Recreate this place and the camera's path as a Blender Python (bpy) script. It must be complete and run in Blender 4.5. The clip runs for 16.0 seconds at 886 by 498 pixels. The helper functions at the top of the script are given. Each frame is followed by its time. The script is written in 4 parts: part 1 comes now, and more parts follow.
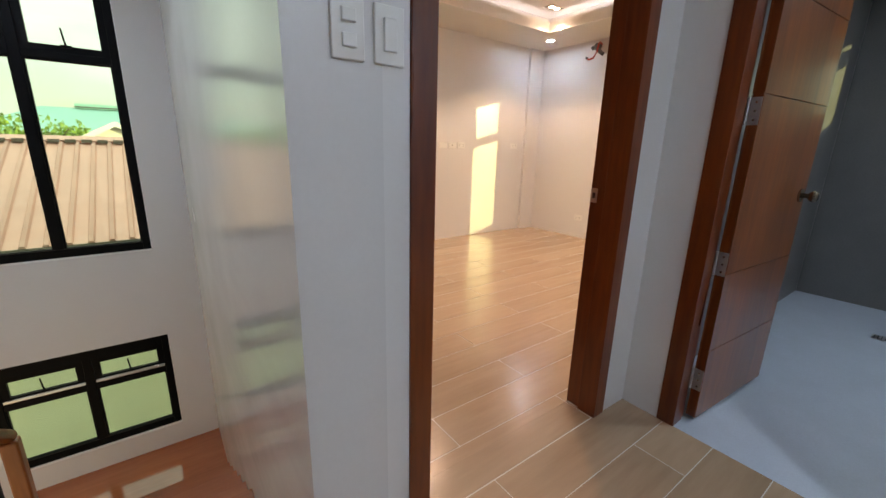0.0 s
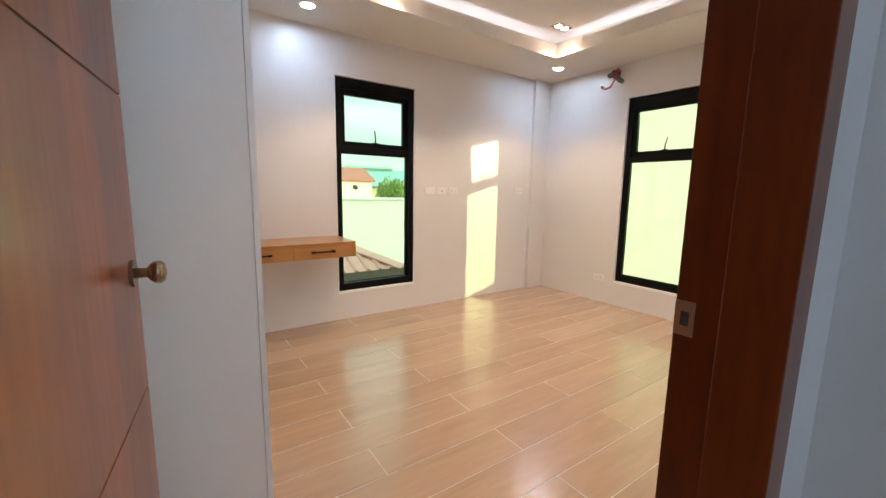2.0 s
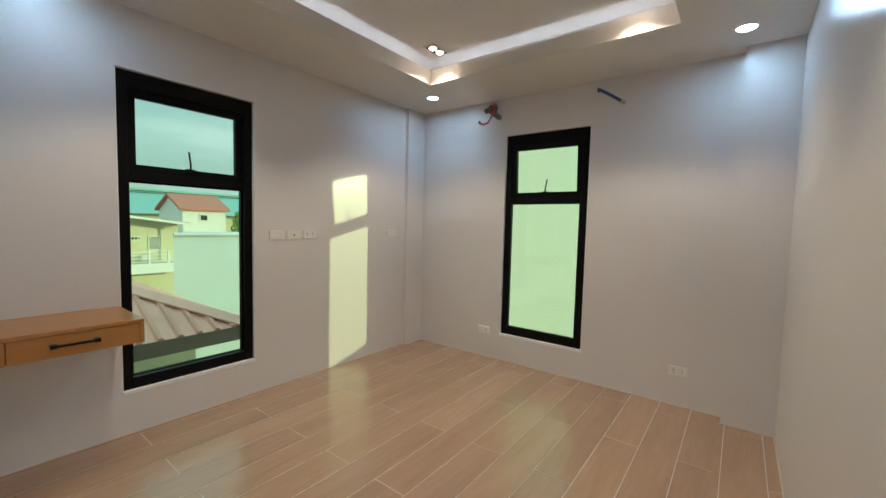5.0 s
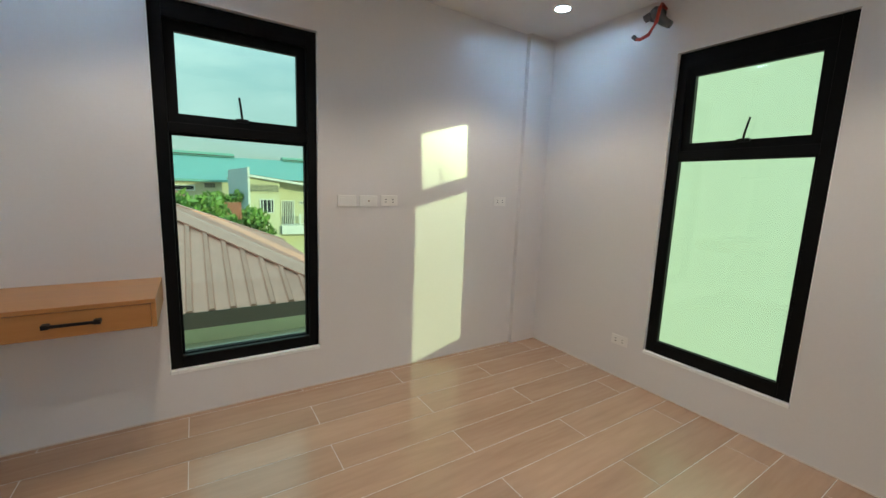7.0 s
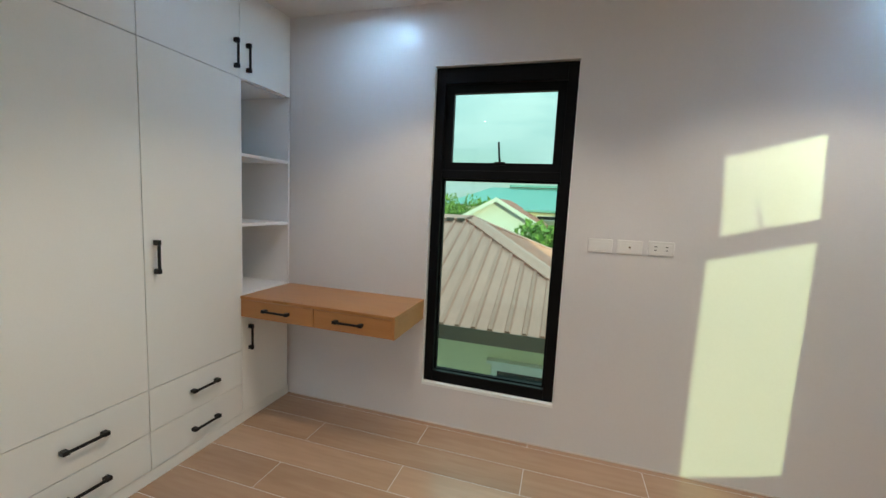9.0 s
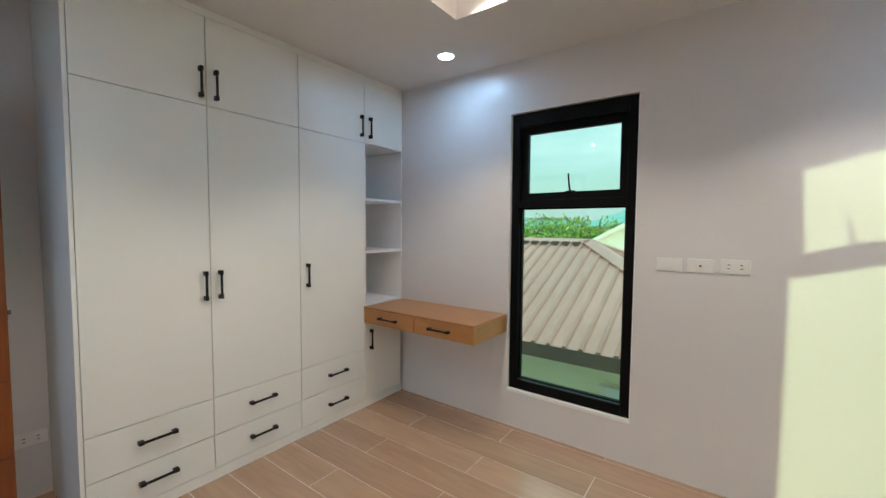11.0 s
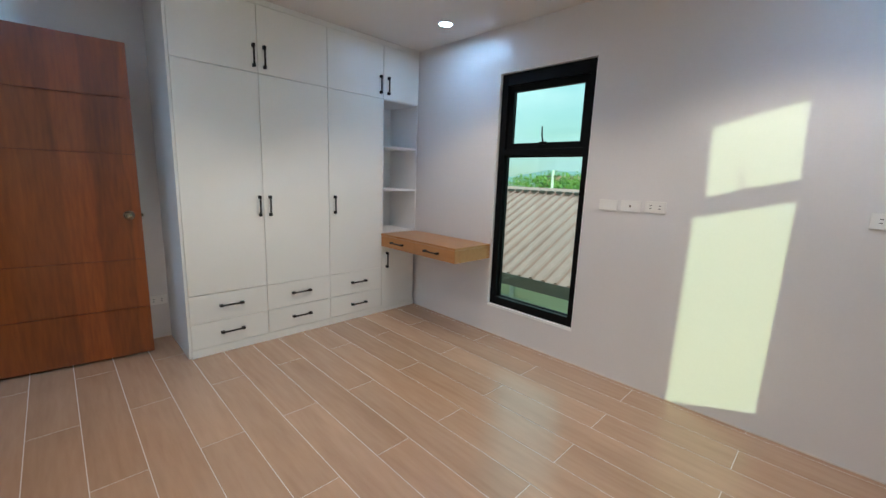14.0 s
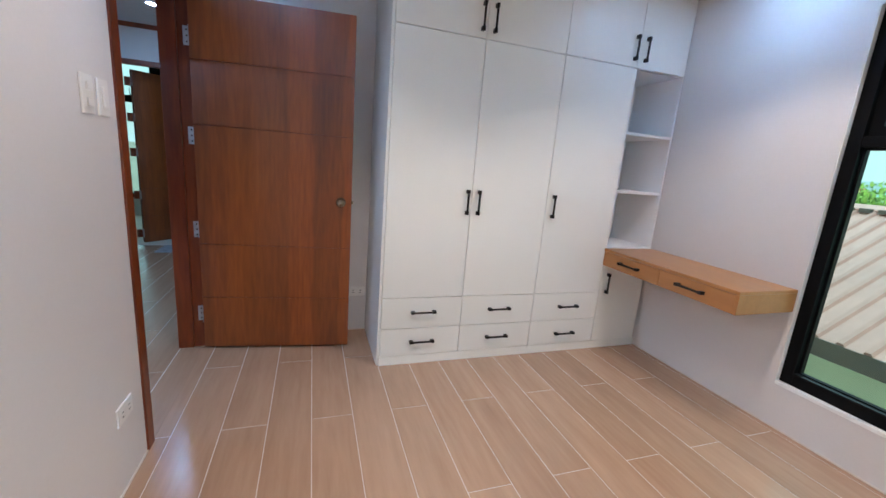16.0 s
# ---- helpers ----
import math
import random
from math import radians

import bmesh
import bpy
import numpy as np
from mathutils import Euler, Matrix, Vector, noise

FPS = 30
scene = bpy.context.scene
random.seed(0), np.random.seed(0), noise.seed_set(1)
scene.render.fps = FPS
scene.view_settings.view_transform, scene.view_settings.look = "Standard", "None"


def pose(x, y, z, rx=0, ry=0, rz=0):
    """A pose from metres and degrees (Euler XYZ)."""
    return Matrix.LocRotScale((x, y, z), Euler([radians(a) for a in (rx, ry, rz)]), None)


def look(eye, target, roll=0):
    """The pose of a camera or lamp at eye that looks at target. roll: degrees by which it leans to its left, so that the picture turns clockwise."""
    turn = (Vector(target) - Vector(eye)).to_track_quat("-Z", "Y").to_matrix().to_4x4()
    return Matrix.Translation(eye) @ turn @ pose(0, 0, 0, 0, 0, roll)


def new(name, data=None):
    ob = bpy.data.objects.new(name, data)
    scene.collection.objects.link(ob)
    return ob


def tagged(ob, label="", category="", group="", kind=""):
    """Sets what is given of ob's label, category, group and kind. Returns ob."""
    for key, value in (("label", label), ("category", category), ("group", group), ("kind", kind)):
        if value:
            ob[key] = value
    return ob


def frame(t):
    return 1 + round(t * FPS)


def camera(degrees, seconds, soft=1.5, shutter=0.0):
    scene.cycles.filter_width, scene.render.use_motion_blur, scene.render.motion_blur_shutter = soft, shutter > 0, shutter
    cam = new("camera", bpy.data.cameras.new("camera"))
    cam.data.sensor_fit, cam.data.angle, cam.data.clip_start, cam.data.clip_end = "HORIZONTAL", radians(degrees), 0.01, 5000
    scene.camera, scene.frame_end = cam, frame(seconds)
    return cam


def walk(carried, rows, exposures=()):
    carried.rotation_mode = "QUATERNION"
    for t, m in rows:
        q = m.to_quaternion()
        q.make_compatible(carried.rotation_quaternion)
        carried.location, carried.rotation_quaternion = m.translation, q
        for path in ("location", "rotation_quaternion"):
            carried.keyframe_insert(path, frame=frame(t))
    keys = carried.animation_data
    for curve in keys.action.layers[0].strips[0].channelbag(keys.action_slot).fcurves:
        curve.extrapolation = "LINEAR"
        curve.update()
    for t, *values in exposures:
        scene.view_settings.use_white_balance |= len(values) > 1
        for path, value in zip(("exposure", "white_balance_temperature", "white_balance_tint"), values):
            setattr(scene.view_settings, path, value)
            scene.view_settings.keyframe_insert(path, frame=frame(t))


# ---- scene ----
cam = camera(96.9, 16.0)
PATH = [
    (0, (1.249, 0.746, 1.184), (2.401, 2.301, 0.679), 1.4),
    (0.5, (1.506, 0.859, 1.185), (2.701, 2.388, 0.703), 1.6),
    (1, (1.694, 0.994, 1.163), (2.876, 2.552, 0.742), 1.1),
    (1.5, (1.892, 1.232, 1.199), (3.041, 2.829, 0.842), 1.2),
    (2, (2.045, 1.414, 1.206), (3.171, 3.04, 0.911), 1.0),
    (2.5, (2.225, 1.563, 1.267), (3.366, 3.19, 1.046), 1.5),
    (3, (2.333, 1.672, 1.298), (3.541, 3.264, 1.217), 1.7),
    (3.5, (2.403, 1.718, 1.382), (3.698, 3.241, 1.435), 1.9),
    (4, (2.428, 1.768, 1.374), (3.862, 3.161, 1.443), 1.8),
    (4.2, (2.447, 1.795, 1.352), (3.973, 3.083, 1.364), 1.7),
    (6.3, (3.046, 2.289, 1.303), (4.59, 3.527, 1.015), 1.5),
    (6.5, (3.147, 2.326, 1.3), (4.576, 3.693, 1.004), 1.7),
    (7, (3.412, 2.389, 1.295), (4.476, 4.056, 0.994), 2.2),
    (7.5, (3.632, 2.451, 1.304), (4.244, 4.329, 0.995), 2.8),
    (8, (3.769, 2.556, 1.324), (3.96, 4.522, 1.014), 3.8),
    (8.5, (3.936, 2.596, 1.372), (3.695, 4.559, 1.076), 3.6),
    (9, (4.039, 2.595, 1.372), (3.465, 4.498, 1.15), 2.8),
    (9.5, (4.102, 2.531, 1.368), (3.273, 4.344, 1.207), 1.9),
    (9.7, (4.11, 2.5, 1.363), (3.225, 4.287, 1.215), 1.6),
    (11.8, (4.875, 2.303, 1.405), (3.579, 3.825, 1.322), 0.4),
    (12, (4.958, 2.282, 1.4), (3.649, 3.792, 1.33), 0.6),
    (12.5, (5.135, 2.251, 1.403), (3.82, 3.757, 1.354), 1.4),
    (13, (5.289, 2.227, 1.413), (3.987, 3.743, 1.328), 1.9),
    (13.5, (5.328, 2.192, 1.399), (4.026, 3.695, 1.185), 2.2),
    (14, (5.334, 2.192, 1.332), (3.941, 3.583, 0.977), 2.2),
    (14.5, (5.257, 2.165, 1.317), (3.741, 3.395, 0.882), 2.5),
    (15, (5.06, 2.174, 1.327), (3.434, 3.251, 0.885), 3.0),
    (15.5, (4.832, 2.231, 1.305), (3.099, 3.131, 0.872), 3.8),
    (16, (4.558, 2.376, 1.296), (2.709, 3.01, 0.874), 4.6),
]
walk(cam, [(t, look(eye, target, roll)) for t, eye, target, roll in PATH],
     [(0.0, 1.14, 10300, 22), (1.2, 1.16, 10300, 21), (1.7, 1.16, 9100, 18), (2.2, 1.06, 8000, 14), (3.0, 0.76, 7500, 9), (3.6, 0.45, 7400, 7), (4.2, 0.32, 7500, 6), (6.5, 0.37, 6950, 4), (9.0, 0.51, 6800, 4), (12.5, 0.65, 6600, 6), (13.5, 0.65, 6450, 6), (14.5, 0.63, 6200, 8), (15.2, 0.76, 6200, 10), (16.0, 1.02, 6150, 13)])

# ---- world, sun, exposure ----
SUN_DIR = Vector((-0.725, 1.0, -0.205)).normalized()
world = bpy.data.worlds.new("sky_world")
scene.world = world
world.use_nodes = True
wn, wl = world.node_tree.nodes, world.node_tree.links
wn.clear()
sky = wn.new("ShaderNodeTexSky")
sky.sky_type = "NISHITA"
sky.sun_disc = False
sky.sun_elevation = math.asin(-SUN_DIR.z)
sky.sun_rotation = math.atan2(-SUN_DIR.x, -SUN_DIR.y)
sky.air_density, sky.dust_density, sky.ozone_density = 1.2, 0.6, 1.5
tc = wn.new("ShaderNodeTexCoord")
wmap = wn.new("ShaderNodeMapping")
wmap.inputs["Scale"].default_value = (1.0, 1.0, 3.5)
cloud = wn.new("ShaderNodeTexNoise")
cloud.inputs["Scale"].default_value = 3.4
cloud.inputs["Detail"].default_value = 5.0
cramp = wn.new("ShaderNodeMapRange")
cramp.inputs["From Min"].default_value, cramp.inputs["From Max"].default_value = 0.40, 0.62
cramp.inputs["To Min"].default_value, cramp.inputs["To Max"].default_value = 0.72, 0.97
wmix = wn.new("ShaderNodeMixRGB")
wedge = wn.new("ShaderNodeMapRange")
wedge.inputs["From Min"].default_value, wedge.inputs["From Max"].default_value = 0.36, 0.64
wbg = wn.new("ShaderNodeBackground")
# an overcast sky grows brighter towards the zenith
wsep = wn.new("ShaderNodeSeparateXYZ")
wlift = wn.new("ShaderNodeMapRange")
wlift.inputs["From Min"].default_value, wlift.inputs["From Max"].default_value = 0.05, 0.9
wlift.inputs["To Min"].default_value, wlift.inputs["To Max"].default_value = 0.155, 0.36
wl.new(tc.outputs["Generated"], wsep.inputs["Vector"])
wl.new(wsep.outputs["Z"], wlift.inputs["Value"])
wl.new(wlift.outputs["Result"], wbg.inputs["Strength"])
wout = wn.new("ShaderNodeOutputWorld")
wl.new(tc.outputs["Generated"], wmap.inputs["Vector"])
wl.new(wmap.outputs["Vector"], cloud.inputs["Vector"])
wl.new(cloud.outputs["Fac"], cramp.inputs["Value"])
wl.new(cramp.outputs["Result"], wmix.inputs["Fac"])
wtone = wn.new("ShaderNodeMixRGB")
wtone.inputs["Color1"].default_value, wtone.inputs["Color2"].default_value = (1.95, 2.85, 3.45, 1), (3.2, 4.0, 4.45, 1)
wl.new(cloud.outputs["Fac"], wedge.inputs["Value"])
wl.new(wedge.outputs["Result"], wtone.inputs["Fac"])
wl.new(wtone.outputs["Color"], wmix.inputs["Color2"])
wl.new(sky.outputs["Color"], wmix.inputs["Color1"])
wl.new(wmix.outputs["Color"], wbg.inputs["Color"])
wl.new(wbg.outputs["Background"], wout.inputs["Surface"])

sun = new("sun", bpy.data.lights.new("sun", "SUN"))
sun.data.energy, sun.data.angle, sun.data.color = 2.25, radians(0.7), (0.97, 0.89, 0.58)
sun.matrix_world = look((20, -25, 8), Vector((20, -25, 8)) + SUN_DIR)

DOWN_E, HALL_E, SPOT_E, LED_E, SPOT_W = 122.0, 630.0, 26.0, 7.6, 27.0
COOL, WARM = (0.37, 0.63, 1.0), (1.0, 0.875, 0.775)


# ---- materials ----
def base_nodes(name):
    m = bpy.data.materials.new(name)
    m.use_nodes = True
    return m, m.node_tree.nodes, m.node_tree.links, m.node_tree.nodes["Principled BSDF"]


def surface(name, colour, rough=0.5, metal=0.0, vary=0.08, scale=3.0, grain=60.0, bump=0.05, stretch=(1, 1, 1), gloss_vary=0.08, per_object=0.0, coat=0.0, dark=None):
    """A painted, stony or metal surface with variation at two scales."""
    m, n, l, b = base_nodes(name)
    t = n.new("ShaderNodeTexCoord")
    mp = n.new("ShaderNodeMapping")
    mp.inputs["Scale"].default_value = stretch
    big, fine = n.new("ShaderNodeTexNoise"), n.new("ShaderNodeTexNoise")
    big.inputs["Scale"].default_value, big.inputs["Detail"].default_value = scale, 4
    fine.inputs["Scale"].default_value, fine.inputs["Detail"].default_value = grain, 3
    mix = n.new("ShaderNodeMixRGB")
    d = dark or tuple(c * (1 - 2.2 * vary) for c in colour)
    lite = tuple(min(1, c * (1 + vary)) for c in colour)
    mix.inputs["Color1"].default_value, mix.inputs["Color2"].default_value = (*d, 1), (*lite, 1)
    add = n.new("ShaderNodeMath")
    add.operation = "MULTIPLY_ADD"
    add.inputs[1].default_value = 0.45
    l.new(t.outputs["Object"], mp.inputs["Vector"])
    for x in (big, fine):
        l.new(mp.outputs["Vector"], x.inputs["Vector"])
    l.new(fine.outputs["Fac"], add.inputs[0])
    half = n.new("ShaderNodeMath")
    half.operation = "MULTIPLY"
    half.inputs[1].default_value = 0.55
    l.new(big.outputs["Fac"], half.inputs[0])
    l.new(half.outputs[0], add.inputs[2])
    con = n.new("ShaderNodeMapRange")
    con.inputs["From Min"].default_value, con.inputs["From Max"].default_value = 0.3, 0.7
    l.new(add.outputs[0], con.inputs["Value"])
    l.new(con.outputs["Result"], mix.inputs["Fac"])
    out = mix.outputs["Color"]
    if per_object:
        info = n.new("ShaderNodeObjectInfo")
        rng = n.new("ShaderNodeMapRange")
        rng.inputs["To Min"].default_value, rng.inputs["To Max"].default_value = 1 - per_object, 1 + per_object
        hsv = n.new("ShaderNodeHueSaturation")
        l.new(info.outputs["Random"], rng.inputs["Value"])
        l.new(rng.outputs["Result"], hsv.inputs["Value"])
        l.new(out, hsv.inputs["Color"])
        out = hsv.outputs["Color"]
    l.new(out, b.inputs["Base Color"])
    rr = n.new("ShaderNodeMapRange")
    rr.inputs["To Min"].default_value, rr.inputs["To Max"].default_value = max(0.02, rough - gloss_vary), min(1, rough + gloss_vary)
    l.new(big.outputs["Fac"], rr.inputs["Value"])
    l.new(rr.outputs["Result"], b.inputs["Roughness"])
    b.inputs["Metallic"].default_value = metal
    if coat:
        b.inputs["Coat Weight"].default_value = coat
        b.inputs["Coat Roughness"].default_value = 0.08
    if bump:
        bp = n.new("ShaderNodeBump")
        bp.inputs["Strength"].default_value = bump
        bp.inputs["Distance"].default_value = 0.002
        l.new(fine.outputs["Fac"], bp.inputs["Height"])
        l.new(bp.outputs["Normal"], b.inputs["Normal"])
    return m


def wood(name, light, dark, axis="Z", rough=0.3, coat=0.0, coat_rough=0.15, rough_vary=0.07, per_object=0.12, ring=5.0, bump=0.05, fine_scale=45.0, contrast=(0.3, 0.7), wander=1.0, strips=0.0):
    """Wood with long grain along one axis, streaks and pores."""
    m, n, l, b = base_nodes(name)
    t = n.new("ShaderNodeTexCoord")
    info = n.new("ShaderNodeObjectInfo")
    shift = n.new("ShaderNodeVectorMath")
    shift.operation = "MULTIPLY_ADD"
    shift.inputs[1].default_value = (7.3 * wander, 3.1 * wander, 5.7 * wander)
    l.new(info.outputs["Random"], shift.inputs[0])
    l.new(t.outputs["Object"], shift.inputs[2])
    mp = n.new("ShaderNodeMapping")
    s = {"X": (0.12, 1, 1), "Y": (1, 0.12, 1), "Z": (1, 1, 0.12)}[axis]
    mp.inputs["Scale"].default_value = s
    l.new(shift.outputs[0], mp.inputs["Vector"])
    big, fine = n.new("ShaderNodeTexNoise"), n.new("ShaderNodeTexNoise")
    big.inputs["Scale"].default_value, big.inputs["Detail"].default_value, big.inputs["Distortion"].default_value = ring, 5, 0.8
    fine.inputs["Scale"].default_value, fine.inputs["Detail"].default_value = fine_scale, 4
    for x in (big, fine):
        l.new(mp.outputs["Vector"], x.inputs["Vector"])
    add = n.new("ShaderNodeMixRGB")
    add.inputs["Fac"].default_value = 0.38
    l.new(big.outputs["Fac"], add.inputs["Color1"])
    l.new(fine.outputs["Fac"], add.inputs["Color2"])
    con = n.new("ShaderNodeMapRange")
    con.inputs["From Min"].default_value, con.inputs["From Max"].default_value = contrast
    l.new(add.outputs["Color"], con.inputs["Value"])
    mix = n.new("ShaderNodeMixRGB")
    mix.inputs["Color1"].default_value, mix.inputs["Color2"].default_value = (*dark, 1), (*light, 1)
    l.new(con.outputs["Result"], mix.inputs["Fac"])
    rng = n.new("ShaderNodeMapRange")
    rng.inputs["To Min"].default_value, rng.inputs["To Max"].default_value = 1 - per_object, 1 + per_object
    hsv = n.new("ShaderNodeHueSaturation")
    l.new(info.outputs["Random"], rng.inputs["Value"])
    l.new(rng.outputs["Result"], hsv.inputs["Value"])
    wood_out = mix.outputs["Color"]
    if strips:
        # book-matched veneer leaves, each with a tone of its own
        sp = n.new("ShaderNodeMapping")
        sp.inputs["Scale"].default_value = (0.0, 5.5, 0.0)
        bend = n.new("ShaderNodeTexNoise")
        bend.inputs["Scale"].default_value = 1.6
        off = n.new("ShaderNodeVectorMath")
        off.operation = "MULTIPLY_ADD"
        off.inputs[1].default_value = (0.0, 0.10, 0.0)
        l.new(t.outputs["Object"], bend.inputs["Vector"])
        l.new(bend.outputs["Color"], off.inputs[0])
        l.new(t.outputs["Object"], off.inputs[2])
        l.new(off.outputs[0], sp.inputs["Vector"])
        vor = n.new("ShaderNodeTexVoronoi")
        vor.feature = "SMOOTH_F1"
        vor.inputs["Scale"].default_value = 1.0
        vor.inputs["Smoothness"].default_value = 0.12
        l.new(sp.outputs["Vector"], vor.inputs["Vector"])
        tone = n.new("ShaderNodeMapRange")
        tone.inputs["To Min"].default_value, tone.inputs["To Max"].default_value = 1 - strips, 1 + strips
        l.new(vor.outputs["Color"], tone.inputs["Value"])
        leaf_tone = n.new("ShaderNodeHueSaturation")
        l.new(tone.outputs["Result"], leaf_tone.inputs["Value"])
        l.new(wood_out, leaf_tone.inputs["Color"])
        wood_out = leaf_tone.outputs["Color"]
    l.new(wood_out, hsv.inputs["Color"])
    l.new(hsv.outputs["Color"], b.inputs["Base Color"])
    rr = n.new("ShaderNodeMapRange")
    rr.inputs["To Min"].default_value, rr.inputs["To Max"].default_value = max(0.03, rough - rough_vary), rough + rough_vary
    l.new(big.outputs["Fac"], rr.inputs["Value"])
    l.new(rr.outputs["Result"], b.inputs["Roughness"])
    if coat:
        b.inputs["Coat Weight"].default_value = coat
        b.inputs["Coat Roughness"].default_value = coat_rough
    bp = n.new("ShaderNodeBump")
    bp.inputs["Strength"].default_value, bp.inputs["Distance"].default_value = bump, 0.001
    l.new(fine.outputs["Fac"], bp.inputs["Height"])
    l.new(bp.outputs["Normal"], b.inputs["Normal"])
    return m


def glow(name, colour, strength):
    m, n, l, b = base_nodes(name)
    b.inputs["Base Color"].default_value = (0.8, 0.8, 0.8, 1)
    b.inputs["Emission Color"].default_value = (*colour, 1)
    b.inputs["Emission Strength"].default_value = strength
    return m


def tinted_glass(name, tint):
    m, n, l, b = base_nodes(name)
    n.remove(b)
    tr, gl, mx, lw = n.new("ShaderNodeBsdfTransparent"), n.new("ShaderNodeBsdfGlossy"), n.new("ShaderNodeMixShader"), n.new("ShaderNodeLayerWeight")
    tr.inputs["Color"].default_value = (*tint, 1)
    gl.inputs["Roughness"].default_value = 0.02
    pw, ma = n.new("ShaderNodeMath"), n.new("ShaderNodeMath")
    pw.operation, ma.operation = "POWER", "MULTIPLY_ADD"
    pw.inputs[1].default_value = 5.0
    ma.inputs[1].default_value, ma.inputs[2].default_value = 0.9, 0.035
    l.new(lw.outputs["Facing"], pw.inputs[0])
    l.new(pw.outputs[0], ma.inputs[0])
    l.new(ma.outputs[0], mx.inputs["Fac"])
    l.new(tr.outputs["BSDF"], mx.inputs[1])
    l.new(gl.outputs["BSDF"], mx.inputs[2])
    l.new(mx.outputs["Shader"], n["Material Output"].inputs["Surface"])
    return m


WALL = surface("wall_paint", (0.735, 0.71, 0.70), 0.30, vary=0.012, scale=0.6, grain=90, bump=0.03, gloss_vary=0.015)
CEIL = surface("ceiling_paint", (0.74, 0.715, 0.68), 0.6, vary=0.015, scale=1.0, grain=120, bump=0.02)
LAM = surface("white_laminate", (0.88, 0.88, 0.835), 0.34, vary=0.012, scale=2.0, grain=150, bump=0.015, per_object=0.012)
LAM_IN = surface("white_shelf_laminate", (0.88, 0.87, 0.865), 0.4, vary=0.012, scale=2.0, grain=150, bump=0.01)
BLACK = surface("black_powder_coat", (0.004, 0.004, 0.0045), 0.5, vary=0.2, scale=6, grain=300, bump=0.03)
BLACK.node_tree.nodes["Principled BSDF"].inputs["Specular IOR Level"].default_value = 0.12
BLACKM = surface("black_handle_metal", (0.018, 0.016, 0.016), 0.32, metal=0.6, vary=0.2, scale=12, grain=200, bump=0.02)
PLASTIC = surface("white_plastic", (0.82, 0.80, 0.77), 0.3, vary=0.01, scale=8, grain=200, bump=0.0)
SLOT = surface("dark_slot", (0.05, 0.05, 0.05), 0.6, vary=0.1, bump=0)
STEEL = surface("brushed_steel", (0.55, 0.53, 0.50), 0.3, metal=1.0, vary=0.08, scale=9, grain=220, bump=0.03)
BRONZE = surface("antique_nickel", (0.36, 0.29, 0.22), 0.24, metal=1.0, vary=0.12, scale=20, grain=220, bump=0.02)
GALV = surface("galvanised_hinge", (0.62, 0.63, 0.66), 0.38, metal=0.85, vary=0.06, scale=14, grain=200, bump=0.03)
DOOR_W = wood("varnished_door_veneer", (0.42, 0.105, 0.016), (0.135, 0.024, 0.004), "Z", 0.34, coat=0.5, per_object=0.03, ring=4.0, wander=0.0, strips=0.45, contrast=(0.26, 0.74))
FRAME_W = wood("varnished_door_frame", (0.24, 0.045, 0.007), (0.105, 0.014, 0.003), "Z", 0.3, coat=0.3, per_object=0.06, ring=4.0, contrast=(0.34, 0.64))
DESK_W = wood("oak_laminate", (0.50, 0.225, 0.074), (0.39, 0.163, 0.049), "X", 0.3, coat=0.15, per_object=0.03, ring=6.0)
PLANK_W = wood("wood_look_tile", (0.53, 0.345, 0.225), (0.325, 0.186, 0.112), "X", 0.25, coat=0.6, coat_rough=0.22, rough_vary=0.015, per_object=0.06, ring=5.0, bump=0.03, fine_scale=38, contrast=(0.2, 0.8))
STAIR_W = wood("red_stair_tile", (0.54, 0.145, 0.06), (0.40, 0.09, 0.034), "X", 0.09, coat=0.6, per_object=0.05)
GROUT = surface("pale_grout", (0.66, 0.58, 0.50), 0.7, vary=0.05, grain=200)
BATH_F = surface("pale_bath_tile", (0.50, 0.55, 0.62), 0.35, vary=0.05, scale=5, grain=120)
BATH_W = surface("grey_bath_tile", (0.16, 0.155, 0.15), 0.35, vary=0.08, scale=4, grain=90)
GLASS = tinted_glass("green_tinted_glass", (0.80, 0.945, 0.885))
DISC = glow("downlight_disc", COOL, DOWN_E)
DISC_F = glow("far_hall_downlight_disc", COOL, 190.0)
# next two: discs of unseen fill lamps, strength set to brighten the rooms
FILL_B = glow("bath_fill_disc", COOL, HALL_E * 1.05)
FILL_H = glow("hall_fill_disc", COOL, HALL_E)
LAMP = glow("spot_lamp", (1.0, 0.80, 0.70), SPOT_E)
LED = glow("led_strip", (0.66, 0.75, 1.0), LED_E)
RED_P = surface("red_conduit", (0.5, 0.05, 0.02), 0.45, vary=0.1, bump=0)
BLUE_P = surface("blue_conduit", (0.03, 0.06, 0.2), 0.45, vary=0.1, bump=0)
COPPER = surface("grey_foam_sleeve", (0.12, 0.115, 0.11), 0.7, vary=0.15, bump=0.1)
ROOF_B = surface("beige_roof_metal", (0.86, 0.42, 0.335), 0.5, vary=0.09, scale=0.9, grain=14, bump=0.02)
# roof colour made darker, so the ribs' shading is in the paint
ROOF_SHADE = surface("shaded_roof_rib", (0.74, 0.36, 0.285), 0.7, vary=0.1, scale=2, grain=30, bump=0)
ROOF_D = surface("brown_fascia", (0.16, 0.12, 0.09), 0.6, vary=0.08, scale=3, grain=40)
PALEG = surface("pale_green_render", (0.88, 0.84, 0.58), 0.85, vary=0.05, scale=1.5, grain=40)
WHITE_R = surface("white_render", (0.82, 0.82, 0.78), 0.85, vary=0.03, scale=0.5, grain=2.5, bump=0)
